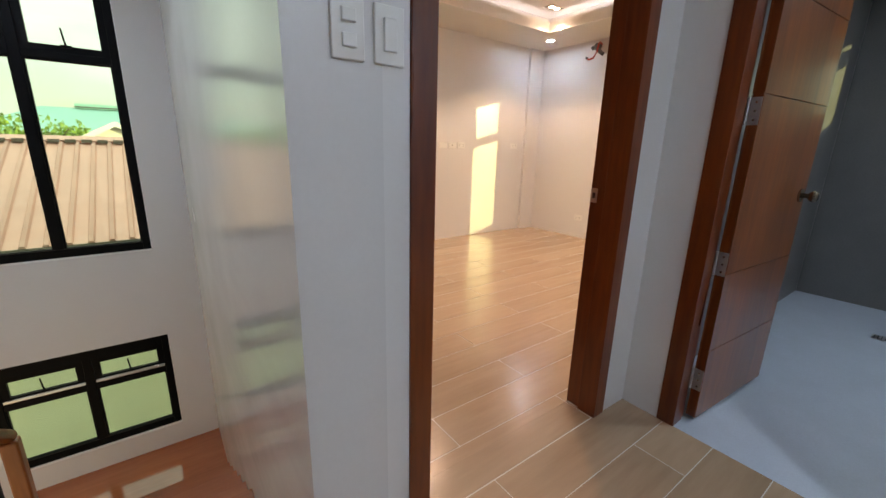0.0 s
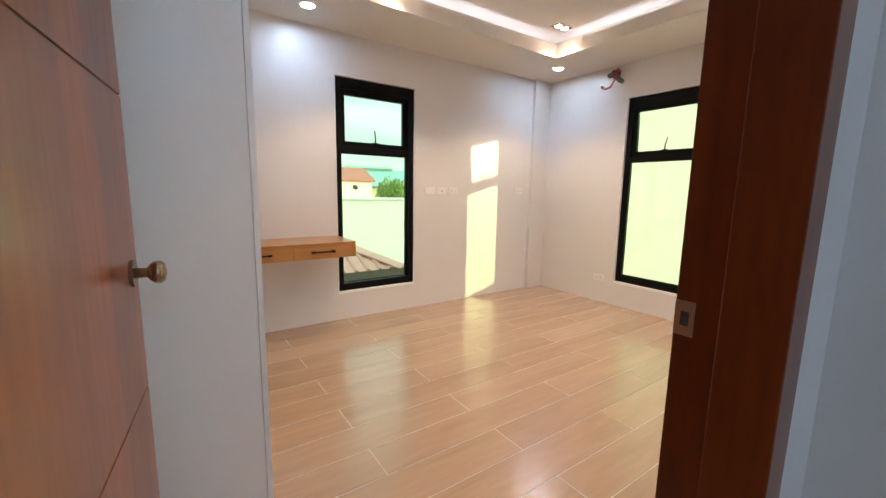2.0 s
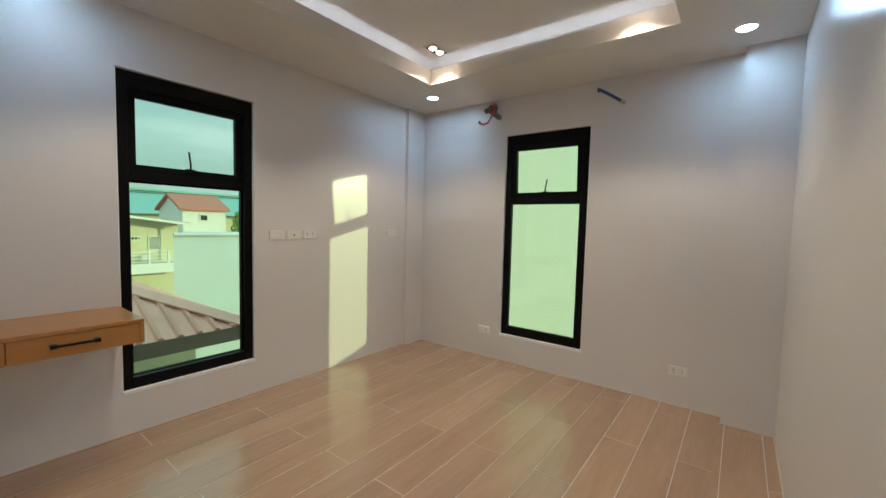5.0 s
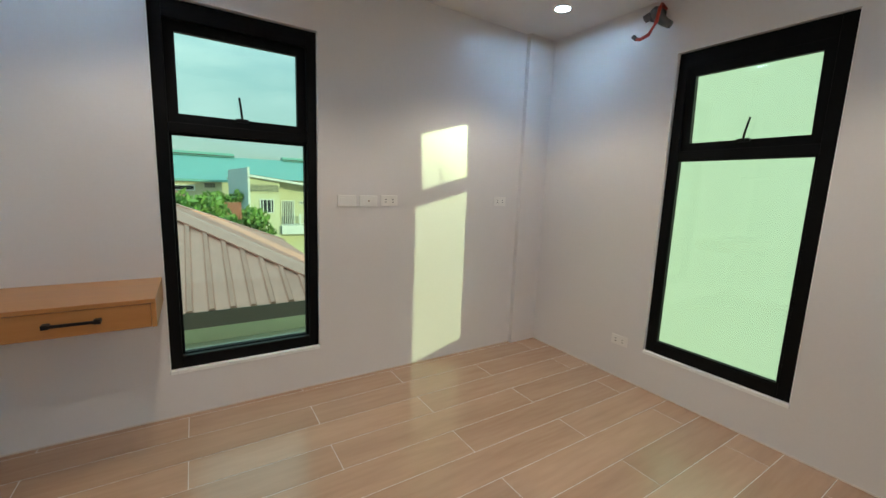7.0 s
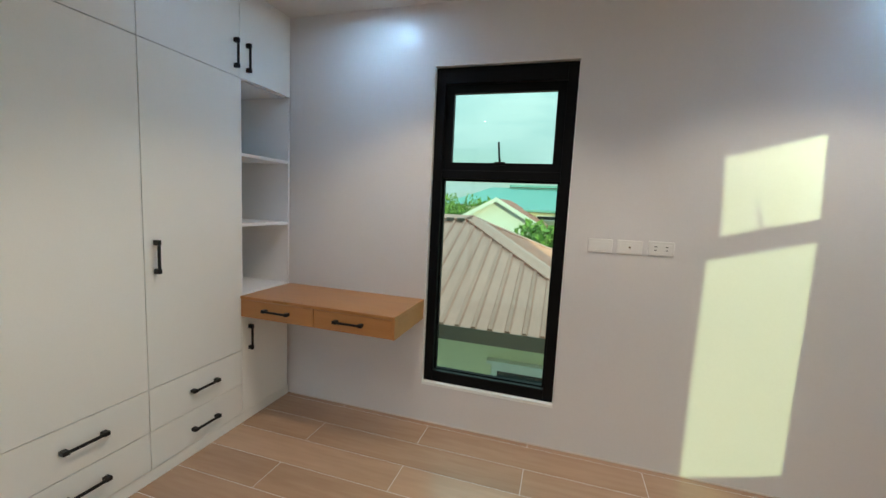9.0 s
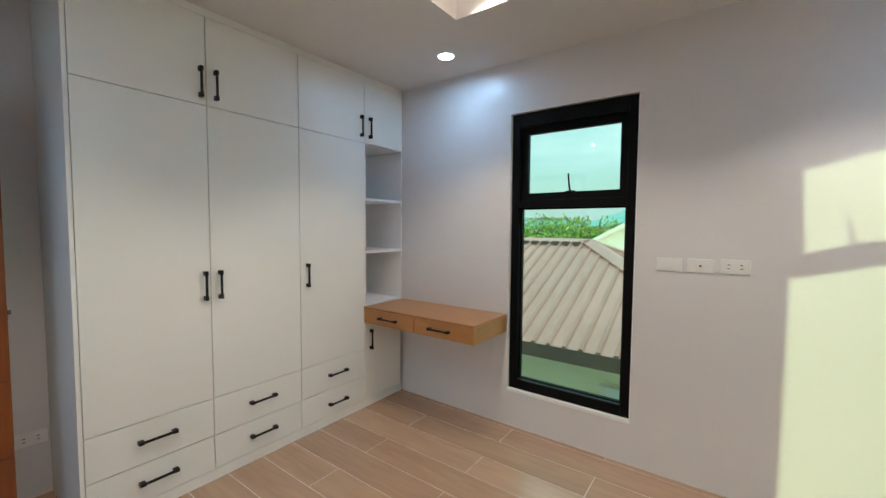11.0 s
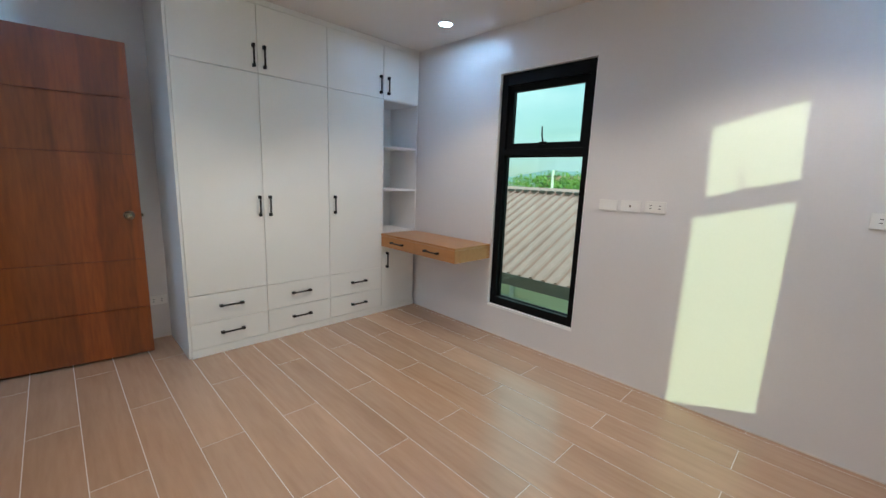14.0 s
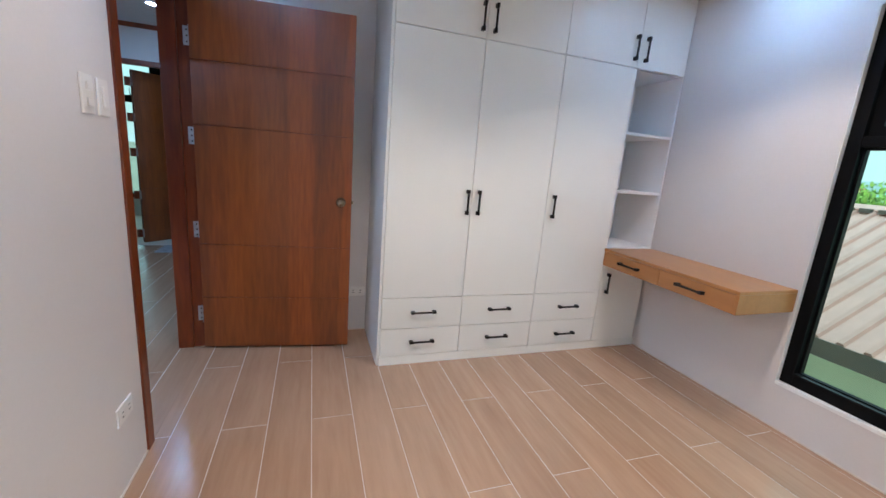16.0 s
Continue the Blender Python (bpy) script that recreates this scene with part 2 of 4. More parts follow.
PALE_C = surface("pale_blue_render", (0.60, 0.68, 0.68), 0.85, vary=0.04, scale=0.4, grain=3, bump=0)
CREAM = surface("cream_render", (0.66, 0.62, 0.42), 0.85, vary=0.06, scale=0.8, grain=30)
RED_R = surface("red_roof_metal", (0.52, 0.17, 0.12), 0.6, vary=0.1, scale=1.0, grain=20)
TEAL_R = surface("teal_roof_metal", (0.20, 0.48, 0.44), 0.6, vary=0.06, scale=0.1, grain=3)
DARKW = surface("dark_window", (0.03, 0.035, 0.04), 0.15, vary=0.1, bump=0)
LEAF = surface("leaf_green", (0.24, 0.42, 0.09), 0.6, vary=0.35, scale=1.5, grain=8, bump=0)
BARK = surface("bark", (0.12, 0.085, 0.06), 0.9, vary=0.2, scale=4, grain=40, bump=0.3)
GROUND = surface("dry_ground", (0.30, 0.28, 0.21), 0.95, vary=0.2, scale=0.05, grain=1.0)
# distance haze is painted into this pale blue-green
HILL = surface("haze_tinted_hill", (0.27, 0.37, 0.40), 1.0, vary=0.1, scale=0.01, grain=0.1, bump=0)
# whiter than the wall paint, for sills and reveal edges
SILL = surface("bright_reveal_white", (0.90, 0.90, 0.88), 0.35, vary=0.01, scale=3, grain=90, bump=0.02)
PLAIN_W = surface("smooth_white_render", (0.74, 0.76, 0.64), 0.9, vary=0.008, scale=0.25, grain=1.0, bump=0)
YELLOW = surface("yellow_render", (0.74, 0.70, 0.48), 0.85, vary=0.05, scale=0.8, grain=20, bump=0)
BLUE_W = surface("faded_blue_render", (0.52, 0.62, 0.64), 0.85, vary=0.06, scale=0.8, grain=10, bump=0)
# pale metal that carries the sky's glint on the low window's sashes
GLINT_M = surface("sky_glint_metal", (0.86, 0.87, 0.90), 0.25, metal=0.7, vary=0.04, scale=8, grain=120, bump=0.01)
MAT_F = surface("grey_door_mat", (0.30, 0.31, 0.33), 0.95, vary=0.25, scale=20, grain=180, bump=0.4)


def rippled_gloss(name, colour, rough):
    """Glossy enamel over hand-trowelled plaster, with level ripples that bend its reflections."""
    m = surface(name, colour, rough, vary=0.015, scale=1.3, grain=90, bump=0.03)
    n, l = m.node_tree.nodes, m.node_tree.links
    b, t = n["Principled BSDF"], n.new("ShaderNodeTexCoord")
    mp, wave, bp = n.new("ShaderNodeMapping"), n.new("ShaderNodeTexNoise"), n.new("ShaderNodeBump")
    mp.inputs["Scale"].default_value = (0.5, 0.5, 3.2)
    wave.inputs["Scale"].default_value, wave.inputs["Detail"].default_value = 1.0, 2.0
    bp.inputs["Strength"].default_value, bp.inputs["Distance"].default_value = 0.8, 0.008
    l.new(t.outputs["Object"], mp.inputs["Vector"])
    l.new(mp.outputs["Vector"], wave.inputs["Vector"])
    l.new(wave.outputs["Fac"], bp.inputs["Height"])
    l.new(bp.outputs["Normal"], b.inputs["Normal"])
    b.inputs["Coat Weight"].default_value, b.inputs["Coat Roughness"].default_value = 0.6, 0.18
    l.new(bp.outputs["Normal"], b.inputs["Coat Normal"])
    return m


WALL_G = rippled_gloss("glossy_stairwell_enamel", (0.735, 0.71, 0.70), 0.22)


# ---- mesh helpers ----
def box(bm, x0, x1, y0, y1, z0, z1, bevel=0.0):
    vs = [bm.verts.new((x, y, z)) for x in (x0, x1) for y in (y0, y1) for z in (z0, z1)]
    fs = [bm.faces.new([vs[i] for i in q]) for q in ((0, 1, 3, 2), (4, 6, 7, 5), (0, 4, 5, 1), (2, 3, 7, 6), (0, 2, 6, 4), (1, 5, 7, 3))]
    if bevel:
        bmesh.ops.bevel(bm, geom=list({e for f in fs for e in f.edges}), offset=bevel, segments=2, affect="EDGES", profile=0.5)
    return bm


def cube(x0, x1, y0, y1, z0, z1, bevel=0.0):
    return box(bmesh.new(), x0, x1, y0, y1, z0, z1, bevel)


def tube(bm, points, radius, sides=10, caps=True):
    """A round bar through the points."""
    rings = []
    for i, p in enumerate(points):
        p = Vector(p)
        a = Vector(points[max(0, i - 1)])
        c = Vector(points[min(len(points) - 1, i + 1)])
        d = (c - a).normalized()
        side = d.orthogonal().normalized() if abs(d.z) > 0.9 else d.cross(Vector((0, 0, 1))).normalized()
        up = side.cross(d)
        r = radius[i] if isinstance(radius, (list, tuple)) else radius
        rings.append([bm.verts.new(p + (side * math.cos(k * 2 * math.pi / sides) + up * math.sin(k * 2 * math.pi / sides)) * r) for k in range(sides)])
    for a, b in zip(rings, rings[1:]):
        for k in range(sides):
            bm.faces.new((a[k], a[(k + 1) % sides], b[(k + 1) % sides], b[k]))
    if caps:
        bm.faces.new(rings[0][::-1])
        bm.faces.new(rings[-1])
    return bm


def lathe(bm, prof, sides=24):
    """A ring turned round z from (z, radius) pairs."""
    rings = [[bm.verts.new((r * math.cos(k * 2 * math.pi / sides), r * math.sin(k * 2 * math.pi / sides), z)) for k in range(sides)] for z, r in prof]
    for a, b in zip(rings, rings[1:]):
        for k in range(sides):
            bm.faces.new((a[k], a[(k + 1) % sides], b[(k + 1) % sides], b[k]))
    return bm


def mesh_of(name, bm, material, smooth=False):
    me = bpy.data.meshes.new(name)
    bmesh.ops.recalc_face_normals(bm, faces=bm.faces)
    bm.to_mesh(me)
    bm.free()
    me.materials.append(material)
    if smooth:
        for p in me.polygons:
            p.use_smooth = True
    return me


def thing(name, bm, material, label, category, group="", kind="", smooth=False):
    return tagged(new(name, mesh_of(name, bm, material, smooth)), label, category, group, kind)


def structure(name, bm, material, label, category=""):
    return thing(name, bm, material, label, category or name.split("_")[0], kind="structure")


def empty(name, place, label, category, group="", turn=0.0, kind=""):
    ob = new(name)
    ob.matrix_world = pose(*place, 0, 0, turn)
    return tagged(ob, label, category, group, kind)


def part(name, bm, material, parent, label="", smooth=False, place=None):
    """One mesh under a thing or part, in its parent's own coordinates."""
    ob = new(name, mesh_of(name, bm, material, smooth))
    ob.parent = parent
    if place is not None:
        ob.matrix_local = place
    if label:
        ob["label"] = label
    return ob


def holed_wall(bm, along, a0, a1, d0, d1, z0, z1, holes):
    """A wall along x or y, from a0 to a1, d0 to d1 thick, with rectangular holes (a, a, z, z) that go through it."""
    def put(u0, u1, w0, w1):
        if u1 - u0 > 1e-6 and w1 - w0 > 1e-6:
            if along == "x":
                box(bm, u0, u1, d0, d1, w0, w1)
            else:
                box(bm, d0, d1, u0, u1, w0, w1)
    cuts = sorted({a0, a1, *[h[0] for h in holes], *[h[1] for h in holes]})
    for u0, u1 in zip(cuts, cuts[1:]):
        z = z0
        for h in sorted([h for h in holes if h[0] <= u0 + 1e-6 and h[1] >= u1 - 1e-6], key=lambda h: h[2]):
            put(u0, u1, z, h[2])
            z = h[3]
        put(u0, u1, z, z1)
    bmesh.ops.remove_doubles(bm, verts=bm.verts, dist=1e-5)
    seen = {}
    for f in list(bm.faces):
        seen.setdefault(tuple(round(c, 4) for c in f.calc_center_median()), []).append(f)
    bmesh.ops.delete(bm, geom=[f for fs in seen.values() if len(fs) > 1 for f in fs], context="FACES_ONLY")
    return bm


# ---- the plan ----
XW, XE, YS, YN = 1.685, 5.95, 1.715, 4.838
HALL_Y, ZC, ZT, ZH = 1.572, 2.512, 2.72, 2.58
A0, A1, B0, B1, WZ0, WZ1 = 3.262, 4.064, 3.001, 3.794, 0.245, 2.165
DX0, DX1, DZ = 1.755, 2.808, 2.19
WARD_X = 2.29
LAND, STEPX = -1.665, 0.55

# ---- large structure ----
bm = bmesh.new()
holed_wall(bm, "x", 1.685, 6.06, YN, YN + 0.13, -3.4, 2.95, [(A0, A1, WZ0, WZ1)])
structure("wall_north", bm, WALL, "white painted bedroom wall with a tall black window")
bm = bmesh.new()
holed_wall(bm, "x", -0.9, 1.685, YN, YN + 0.13, -3.4, 2.95, [(0.03, 1.178, 0.262, 2.6), (0.03, 1.188, -1.462, -0.528)])
structure("wall_stairwell", bm, WALL, "white stairwell wall with two black windows above one another")
bm = bmesh.new()
holed_wall(bm, "y", -0.9, YN, XE, XE + 0.085, -3.4, 2.95, [(B0, B1, WZ0, WZ1), (0.38, 1.18, 1.45, 2.25)])
structure("wall_east", bm, WALL, "white painted bedroom wall with a tall black window")
bm = bmesh.new()
holed_wall(bm, "x", XW, XE, HALL_Y, YS, -0.2, 2.95, [(DX0, DX1, -0.2, DZ)])
structure("wall_south", bm, WALL, "white painted wall between bedroom and hall")
# added out of view, only to shade the neighbour's hip roof from the sun
structure("wall_firewall", cube(6.06, 7.35, YN, YN + 0.13, -3.4, 2.95), WHITE_R, "unseen added wall that keeps sun off the neighbour's roof", "wall")
structure("wall_west", cube(1.475, XW, HALL_Y, YN, -3.4, 2.95), WALL_G, "glossy white painted wall between bedroom and stairwell")
structure("column_northeast", cube(5.685, XE, 4.798, YN, 0.0, ZC), WALL, "white painted corner column", "column")
structure("column_southeast", cube(5.835, XE, YS, 2.005, 0.0, ZC), WALL, "white painted corner column", "column")

# pale sealant bead where floor and walls meet
bm = bmesh.new()
box(bm, WARD_X, 5.685, YN - 0.006, YN - 0.0005, 0.0005, 0.006)
box(bm, XE - 0.006, XE - 0.0005, 2.005, 4.798, 0.0005, 0.006)
box(bm, 2.81, 5.835, YS + 0.0005, YS + 0.006, 0.0005, 0.006)
box(bm, XW + 0.0005, XW + 0.006, YS + 0.006, 2.77, 0.0005, 0.006)
structure("trim_sealant", bm, GROUT, "thin pale sealant line along the floor's edge", "trim")

# bedroom ceiling with its tray
CX0, CX1, CY0, CY1, LEDGE = 3.262, 5.27, 2.31, 4.172, 0.16
bm = bmesh.new()
box(bm, XW, CX0 - 0.02, YS, YN, ZC, ZC + 0.03)
box(bm, CX1 + 0.02, XE, YS, YN, ZC, ZC + 0.03)
box(bm, CX0 - 0.02, CX1 + 0.02, YS, CY0 - 0.02, ZC, ZC + 0.03)
box(bm, CX0 - 0.02, CX1 + 0.02, CY1 + 0.02, YN, ZC, ZC + 0.03)
for x0, x1, y0, y1 in ((CX0 - 0.02, CX0, CY0 - 0.02, CY1 + 0.02), (CX1, CX1 + 0.02, CY0 - 0.02, CY1 + 0.02), (CX0, CX1, CY0 - 0.02, CY0), (CX0, CX1, CY1, CY1 + 0.02)):
    box(bm, x0, x1, y0, y1, ZC, ZC + 0.115)
e = LEDGE
for x0, x1, y0, y1 in ((CX0 - e - 0.03, CX0 - e, CY0 - e, CY1 + e), (CX1 + e, CX1 + e + 0.03, CY0 - e, CY1 + e), (CX0 - e - 0.03, CX1 + e + 0.03, CY0 - e - 0.03, CY0 - e), (CX0 - e - 0.03, CX1 + e + 0.03, CY1 + e, CY1 + e + 0.03)):
    box(bm, x0, x1, y0, y1, ZC + 0.03, ZT)
box(bm, XW, XE, YS, YN, ZT, ZT + 0.05)
structure("ceiling", bm, CEIL, "white bedroom ceiling with a recessed tray and hidden strip light")
structure("roof_slab", cube(-3.9, 6.4, -1.2, 5.3, 2.95, 3.1), WHITE_R, "flat concrete roof slab over the storey", "roof")

# hall, stairwell, bath, far room
structure("ceiling_hall", cube(-1.3, 3.0, -0.9, HALL_Y, ZH, ZH + 0.1), CEIL, "white hall ceiling", "ceiling")
structure("ceiling_stairwell", cube(-0.9, 1.475, HALL_Y, YN, 2.75, 2.85), CEIL, "white stairwell ceiling", "ceiling")
bm = bmesh.new()
BY0, BY1 = 0.575, 1.405
holed_wall(bm, "y", -0.9, HALL_Y, 2.985, 3.105, -0.2, 2.95, [(BY0, BY1, -0.2, DZ)])
structure("wall_hall_east", bm, WALL, "white hall wall with the bathroom doorway", "wall")
structure("wall_hall_south", cube(-3.8, 5.97, -1.1, -0.9, -0.2, 2.95), WALL, "white hall wall", "wall")
bm = bmesh.new()
holed_wall(bm, "y", -0.9, HALL_Y, -1.3, -1.2, -0.2, 2.95, [(0.205, 1.25, -0.2, DZ)])
structure("wall_hall_west", bm, WALL, "white hall wall with a brown doorway", "wall")
structure("wall_stair_west", cube(-0.9, -0.7, HALL_Y, YN, -3.4, 2.95), WALL, "white stairwell wall", "wall")
structure("wall_hall_north", cube(-1.2, -0.7, HALL_Y, HALL_Y + 0.2, -0.2, 2.95), WALL, "white hall wall", "wall")
bm = bmesh.new()
holed_wall(bm, "y", -0.9, HALL_Y, -3.8, -3.6, -0.2, 2.95, [(-0.88, 0.62, 0.3, 2.86)])
structure("wall_far_room", bm, WALL, "white wall of the far room with a window opening", "wall")
structure("wall_far_room_north", cube(-3.6, -1.3, HALL_Y, HALL_Y + 0.2, -0.2, 2.95), WALL, "white wall of the far room", "wall")
structure("ceiling_far_room", cube(-3.6, -1.3, -0.9, HALL_Y, 2.88, 2.95), CEIL, "white ceiling of the far room", "ceiling")
structure("floor_far_room", cube(-3.6, -1.2, -0.9, HALL_Y, -0.15, -0.002), GROUT, "pale floor of the far room", "floor")
structure("floor_bath", cube(3.105, 5.97, -0.9, HALL_Y, -0.15, -0.02), BATH_F, "pale blue-grey bathroom tile floor", "floor")
structure("bath_threshold", cube(2.985, 3.105, BY0, BY1, -0.15, -0.006), BATH_F, "pale blue-grey tile threshold", "threshold")
bm = cube(3.108, 5.898, 1.558, 1.57, -0.02, 2.5)
structure("bath_wall_tiles_north", bm, BATH_W, "dark grey bathroom wall tiles", "wall tiles")
bm = bmesh.new()
holed_wall(bm, "y", -0.9, 1.557, 5.90, 5.948, -0.02, 2.5, [(0.38, 1.18, 1.45, 2.25)])
structure("bath_wall_tiles_east", bm, BATH_W, "dark grey bathroom wall tiles", "wall tiles")
structure("ceiling_bath", cube(3.105, 5.97, -0.9, HALL_Y, 2.5, 2.55), CEIL, "white bathroom ceiling", "ceiling")
structure("floor_slab_hall", cube(-1.2, 2.985, -0.9, HALL_Y, -0.2, -0.004), GROUT, "grout bed of the hall floor", "floor")
structure("floor_slab_bedroom", cube(XW, XE, HALL_Y, YN, -0.2, -0.004), GROUT, "grout bed of the bedroom floor", "floor")
structure("stairwell_bottom", cube(-0.7, 1.475, HALL_Y, YN, -3.5, -3.4), STAIR_W, "reddish floor at the foot of the stairs", "floor")

# stairs
stairs = empty("stairs", (0, 0, 0), "reddish tiled stairs going down to a landing by the windows", "stairs", kind="structure")
RISE, TREAD, TOP_Y = 0.1665, 0.262, 1.72
part("landing", cube(-0.7, 1.475, TOP_Y + 9 * TREAD, YN, LAND - 0.15, LAND), STAIR_W, stairs)
for i in range(1, 10):
    y = TOP_Y + (i - 1) * TREAD
    part("tread", cube(STEPX, 1.475, y - 0.02, y + TREAD, -RISE * i - 0.03, -RISE * i, 0.005), STAIR_W, stairs)
    part("riser", cube(STEPX, 1.475, y, y + 0.02, -RISE * i, -RISE * (i - 1) - (0.03 if i > 1 else 0)), WALL, stairs)
part("top_nosing", cube(-0.7, 1.475, HALL_Y, TOP_Y, -0.15, 0.0), STAIR_W, stairs)
rail = empty("stair_railing", (0, 0, 0), "varnished wooden stair railing with a newel post", "railing")
part("newel_post", cube(0.57, 0.63, 2.98, 3.04, -0.95, -0.10, 0.008), DOOR_W, rail)
part("top_post", cube(0.57, 0.63, 1.55, 1.61, 0.0, 0.95, 0.008), DOOR_W, rail)
part("handrail", tube(bmesh.new(), [(0.6, 1.58, 0.9), (0.6, 3.01, -0.08)], 0.03), DOOR_W, rail, smooth=True)
for i in range(5):
    y = 1.78 + i * 0.25
    n = int((y - TOP_Y) // TREAD) + 1
    z = 0.9 - (y - 1.58) * 0.685
    part("baluster", tube(bmesh.new(), [(0.6, y, -RISE * n), (0.6, y, z)], 0.011, 8), BLACKM, rail)


# ---- doors ----
def knob_set(parent, x, y, z, side, metal=BRONZE):
    """A round door knob with its rose, out along local x by side."""
    bm = bmesh.new()
    tube(bm, [(x, y, z), (x + side * 0.008, y, z)], 0.031, 20)
    rose = part("rose", bm, metal, parent, smooth=False)
    bm = bmesh.new()
    prof = [(0.008, 0.012), (0.03, 0.011), (0.036, 0.019), (0.045, 0.026), (0.056, 0.027), (0.064, 0.022), (0.067, 0.012), (0.068, 0.002)]
    tube(bm, [(x + side * d, y, z) for d, r in prof], [r for d, r in prof], 20)
    part("knob", bm, metal, parent, "brushed round door knob", smooth=True)


def door_leaf(name, width, height, thick, grooves, label, knob_z=1.0, hinges=(0.23, 0.78, 1.34, 1.88)):
    """A flush door, hinged at its origin and lying along local y; its face looks along +x."""
    leaf = empty(name, (0, 0, 0), label, "door", kind="structure")
    part("core", cube(0.004, thick - 0.004, 0.002, width - 0.002, 0.012, height), FRAME_W, leaf)
    cuts = [0.01, *grooves, height + 0.002]
    for z0, z1 in zip(cuts, cuts[1:]):
        for x0, x1 in ((0.0, 0.006), (thick - 0.006, thick)):
            part("panel", cube(x0, x1, 0.0, width, z0 + 0.0025, z1 - 0.0025, 0.001), DOOR_W, leaf)
    knob_set(leaf, thick, width - 0.065, knob_z, 1)
    knob_set(leaf, 0.0, width - 0.065, knob_z, -1)
    part("latch_plate", cube(thick * 0.25, thick * 0.75, width - 0.001, width + 0.0015, knob_z - 0.03, knob_z + 0.03), BRONZE, leaf)
    part("latch_bolt", cube(thick * 0.35, thick * 0.65, width + 0.0015, width + 0.012, knob_z - 0.01, knob_z + 0.01, 0.002), BRONZE, leaf)
    for z in hinges:
        bm = bmesh.new()
        box(bm, 0.003, thick - 0.002, -0.003, 0.0, z - 0.05, z + 0.05)
        tube(bm, [(-0.004, -0.004, z - 0.05), (-0.004, -0.004, z + 0.05)], 0.006, 10)
        hg = part("hinge", bm, GALV, leaf, "pale steel hinge")
        for dz in (-0.032, 0.0, 0.032):
            part("screw", tube(bmesh.new(), [(thick * 0.55, -0.003, z + dz), (thick * 0.55, -0.0042, z + dz)], 0.0045, 8), BRONZE, hg)
    return leaf


door = door_leaf("door_1", 0.90, 2.10, 0.042, (0.352, 0.697, 1.404, 1.757), "open varnished red-brown wooden door with horizontal grooves")
door.matrix_world = pose(1.818, 1.727, 0.004, 0, 0, -6.8)


def door_frame(name, label, x0, x1, d0, d1, top, along="x", stop=0.012, lip=0.07, rebate_far=True, width=0.073):
    """A wooden frame with a rebate, in the opening x0..x1 of a wall d0..d1 thick."""
    fr = empty(name, (0, 0, 0), label, "door frame", kind="structure")

    def put(nm, a0, a1, b0, b1, z0, z1):
        part(nm, cube(a0, a1, b0, b1, z0, z1, 0.002) if along == "x" else cube(b0, b1, a0, a1, z0, z1, 0.002), FRAME_W, fr)
    mid = d1 - lip if rebate_far else d0 + lip
    n0, n1, r0, r1 = (d0, mid, mid, d1) if rebate_far else (mid, d1, d0, mid)
    put("jamb", x0, x0 + width, n0, n1, 0.0, top)
    put("jamb", x1 - width, x1, n0, n1, 0.0, top)
    put("head", x0 + width, x1 - width, n0, n1, top - width, top)
    put("jamb_rebate", x0, x0 + width - stop, r0, r1, 0.0, top)
    put("jamb_rebate", x1 - width + stop, x1, r0, r1, 0.0, top)
    put("head_rebate", x0 + width - stop, x1 - width + stop, r0, r1, top - width + stop, top)
    return fr


frame_1 = door_frame("door_frame", "dark varnished red-brown wooden door frame", DX0 + 0.001, DX1 - 0.001, HALL_Y - 0.006, YS + 0.008, DZ - 0.001)
for z in (0.234, 0.784, 1.344, 1.884):
    hp = part("hinge_plate", cube(1.8165, 1.8190, 1.684, 1.7215, z - 0.05, z + 0.05), GALV, frame_1, "pale steel hinge plate")
    for dz in (-0.032, 0.0, 0.032):
        part("screw", tube(bmesh.new(), [(1.819, 1.703, z + dz), (1.8202, 1.703, z + dz)], 0.0045, 8), BRONZE, hp)
bm = bmesh.new()
box(bm, 2.7430, 2.7465, 1.691, 1.7225, 0.970, 1.030, 0.0012)
sp = part("strike_plate", bm, STEEL, frame_1, "antique metal strike plate")
part("strike_hole", cube(2.7420, 2.7431, 1.699, 1.712, 0.988, 1.012), SLOT, sp)

door_frame("door_frame", "dark varnished wooden bathroom door frame", BY0 + 0.001, BY1 - 0.001, 2.979, 3.111, DZ - 0.001, along="y", lip=0.05)
bath_door = door_leaf("door_2", 0.68, 2.08, 0.04, (0.35, 0.70, 1.40, 1.75), "open glossy red-brown wooden bathroom door with grooves", hinges=(0.2, 0.74, 1.34, 1.88))
bath_door.matrix_world = pose(3.108, 1.333, 0.0, 0, 0, -94.0)

door_frame("door_frame", "dark varnished wooden door frame in the hall", 0.207, 1.248, -1.306, -1.194, DZ - 0.001, along="y", lip=0.05, rebate_far=False, width=0.058)
far_door = door_leaf("door_3", 0.84, 2.095, 0.04, (0.35, 0.70, 1.40, 1.75), "glossy red-brown wooden door standing ajar into the far room", hinges=(0.13, 0.62, 1.14, 1.55, 1.96))
far_door.matrix_world = pose(-1.335, 0.318, 0.0, 0, 0, 46.0)
for z in (0.13, 0.62, 1.14, 1.55, 1.96):
    part("hinge_arm", cube(-0.03, 0.004, -0.05, 0.002, z - 0.05, z + 0.05, 0.002), FRAME_W, far_door)


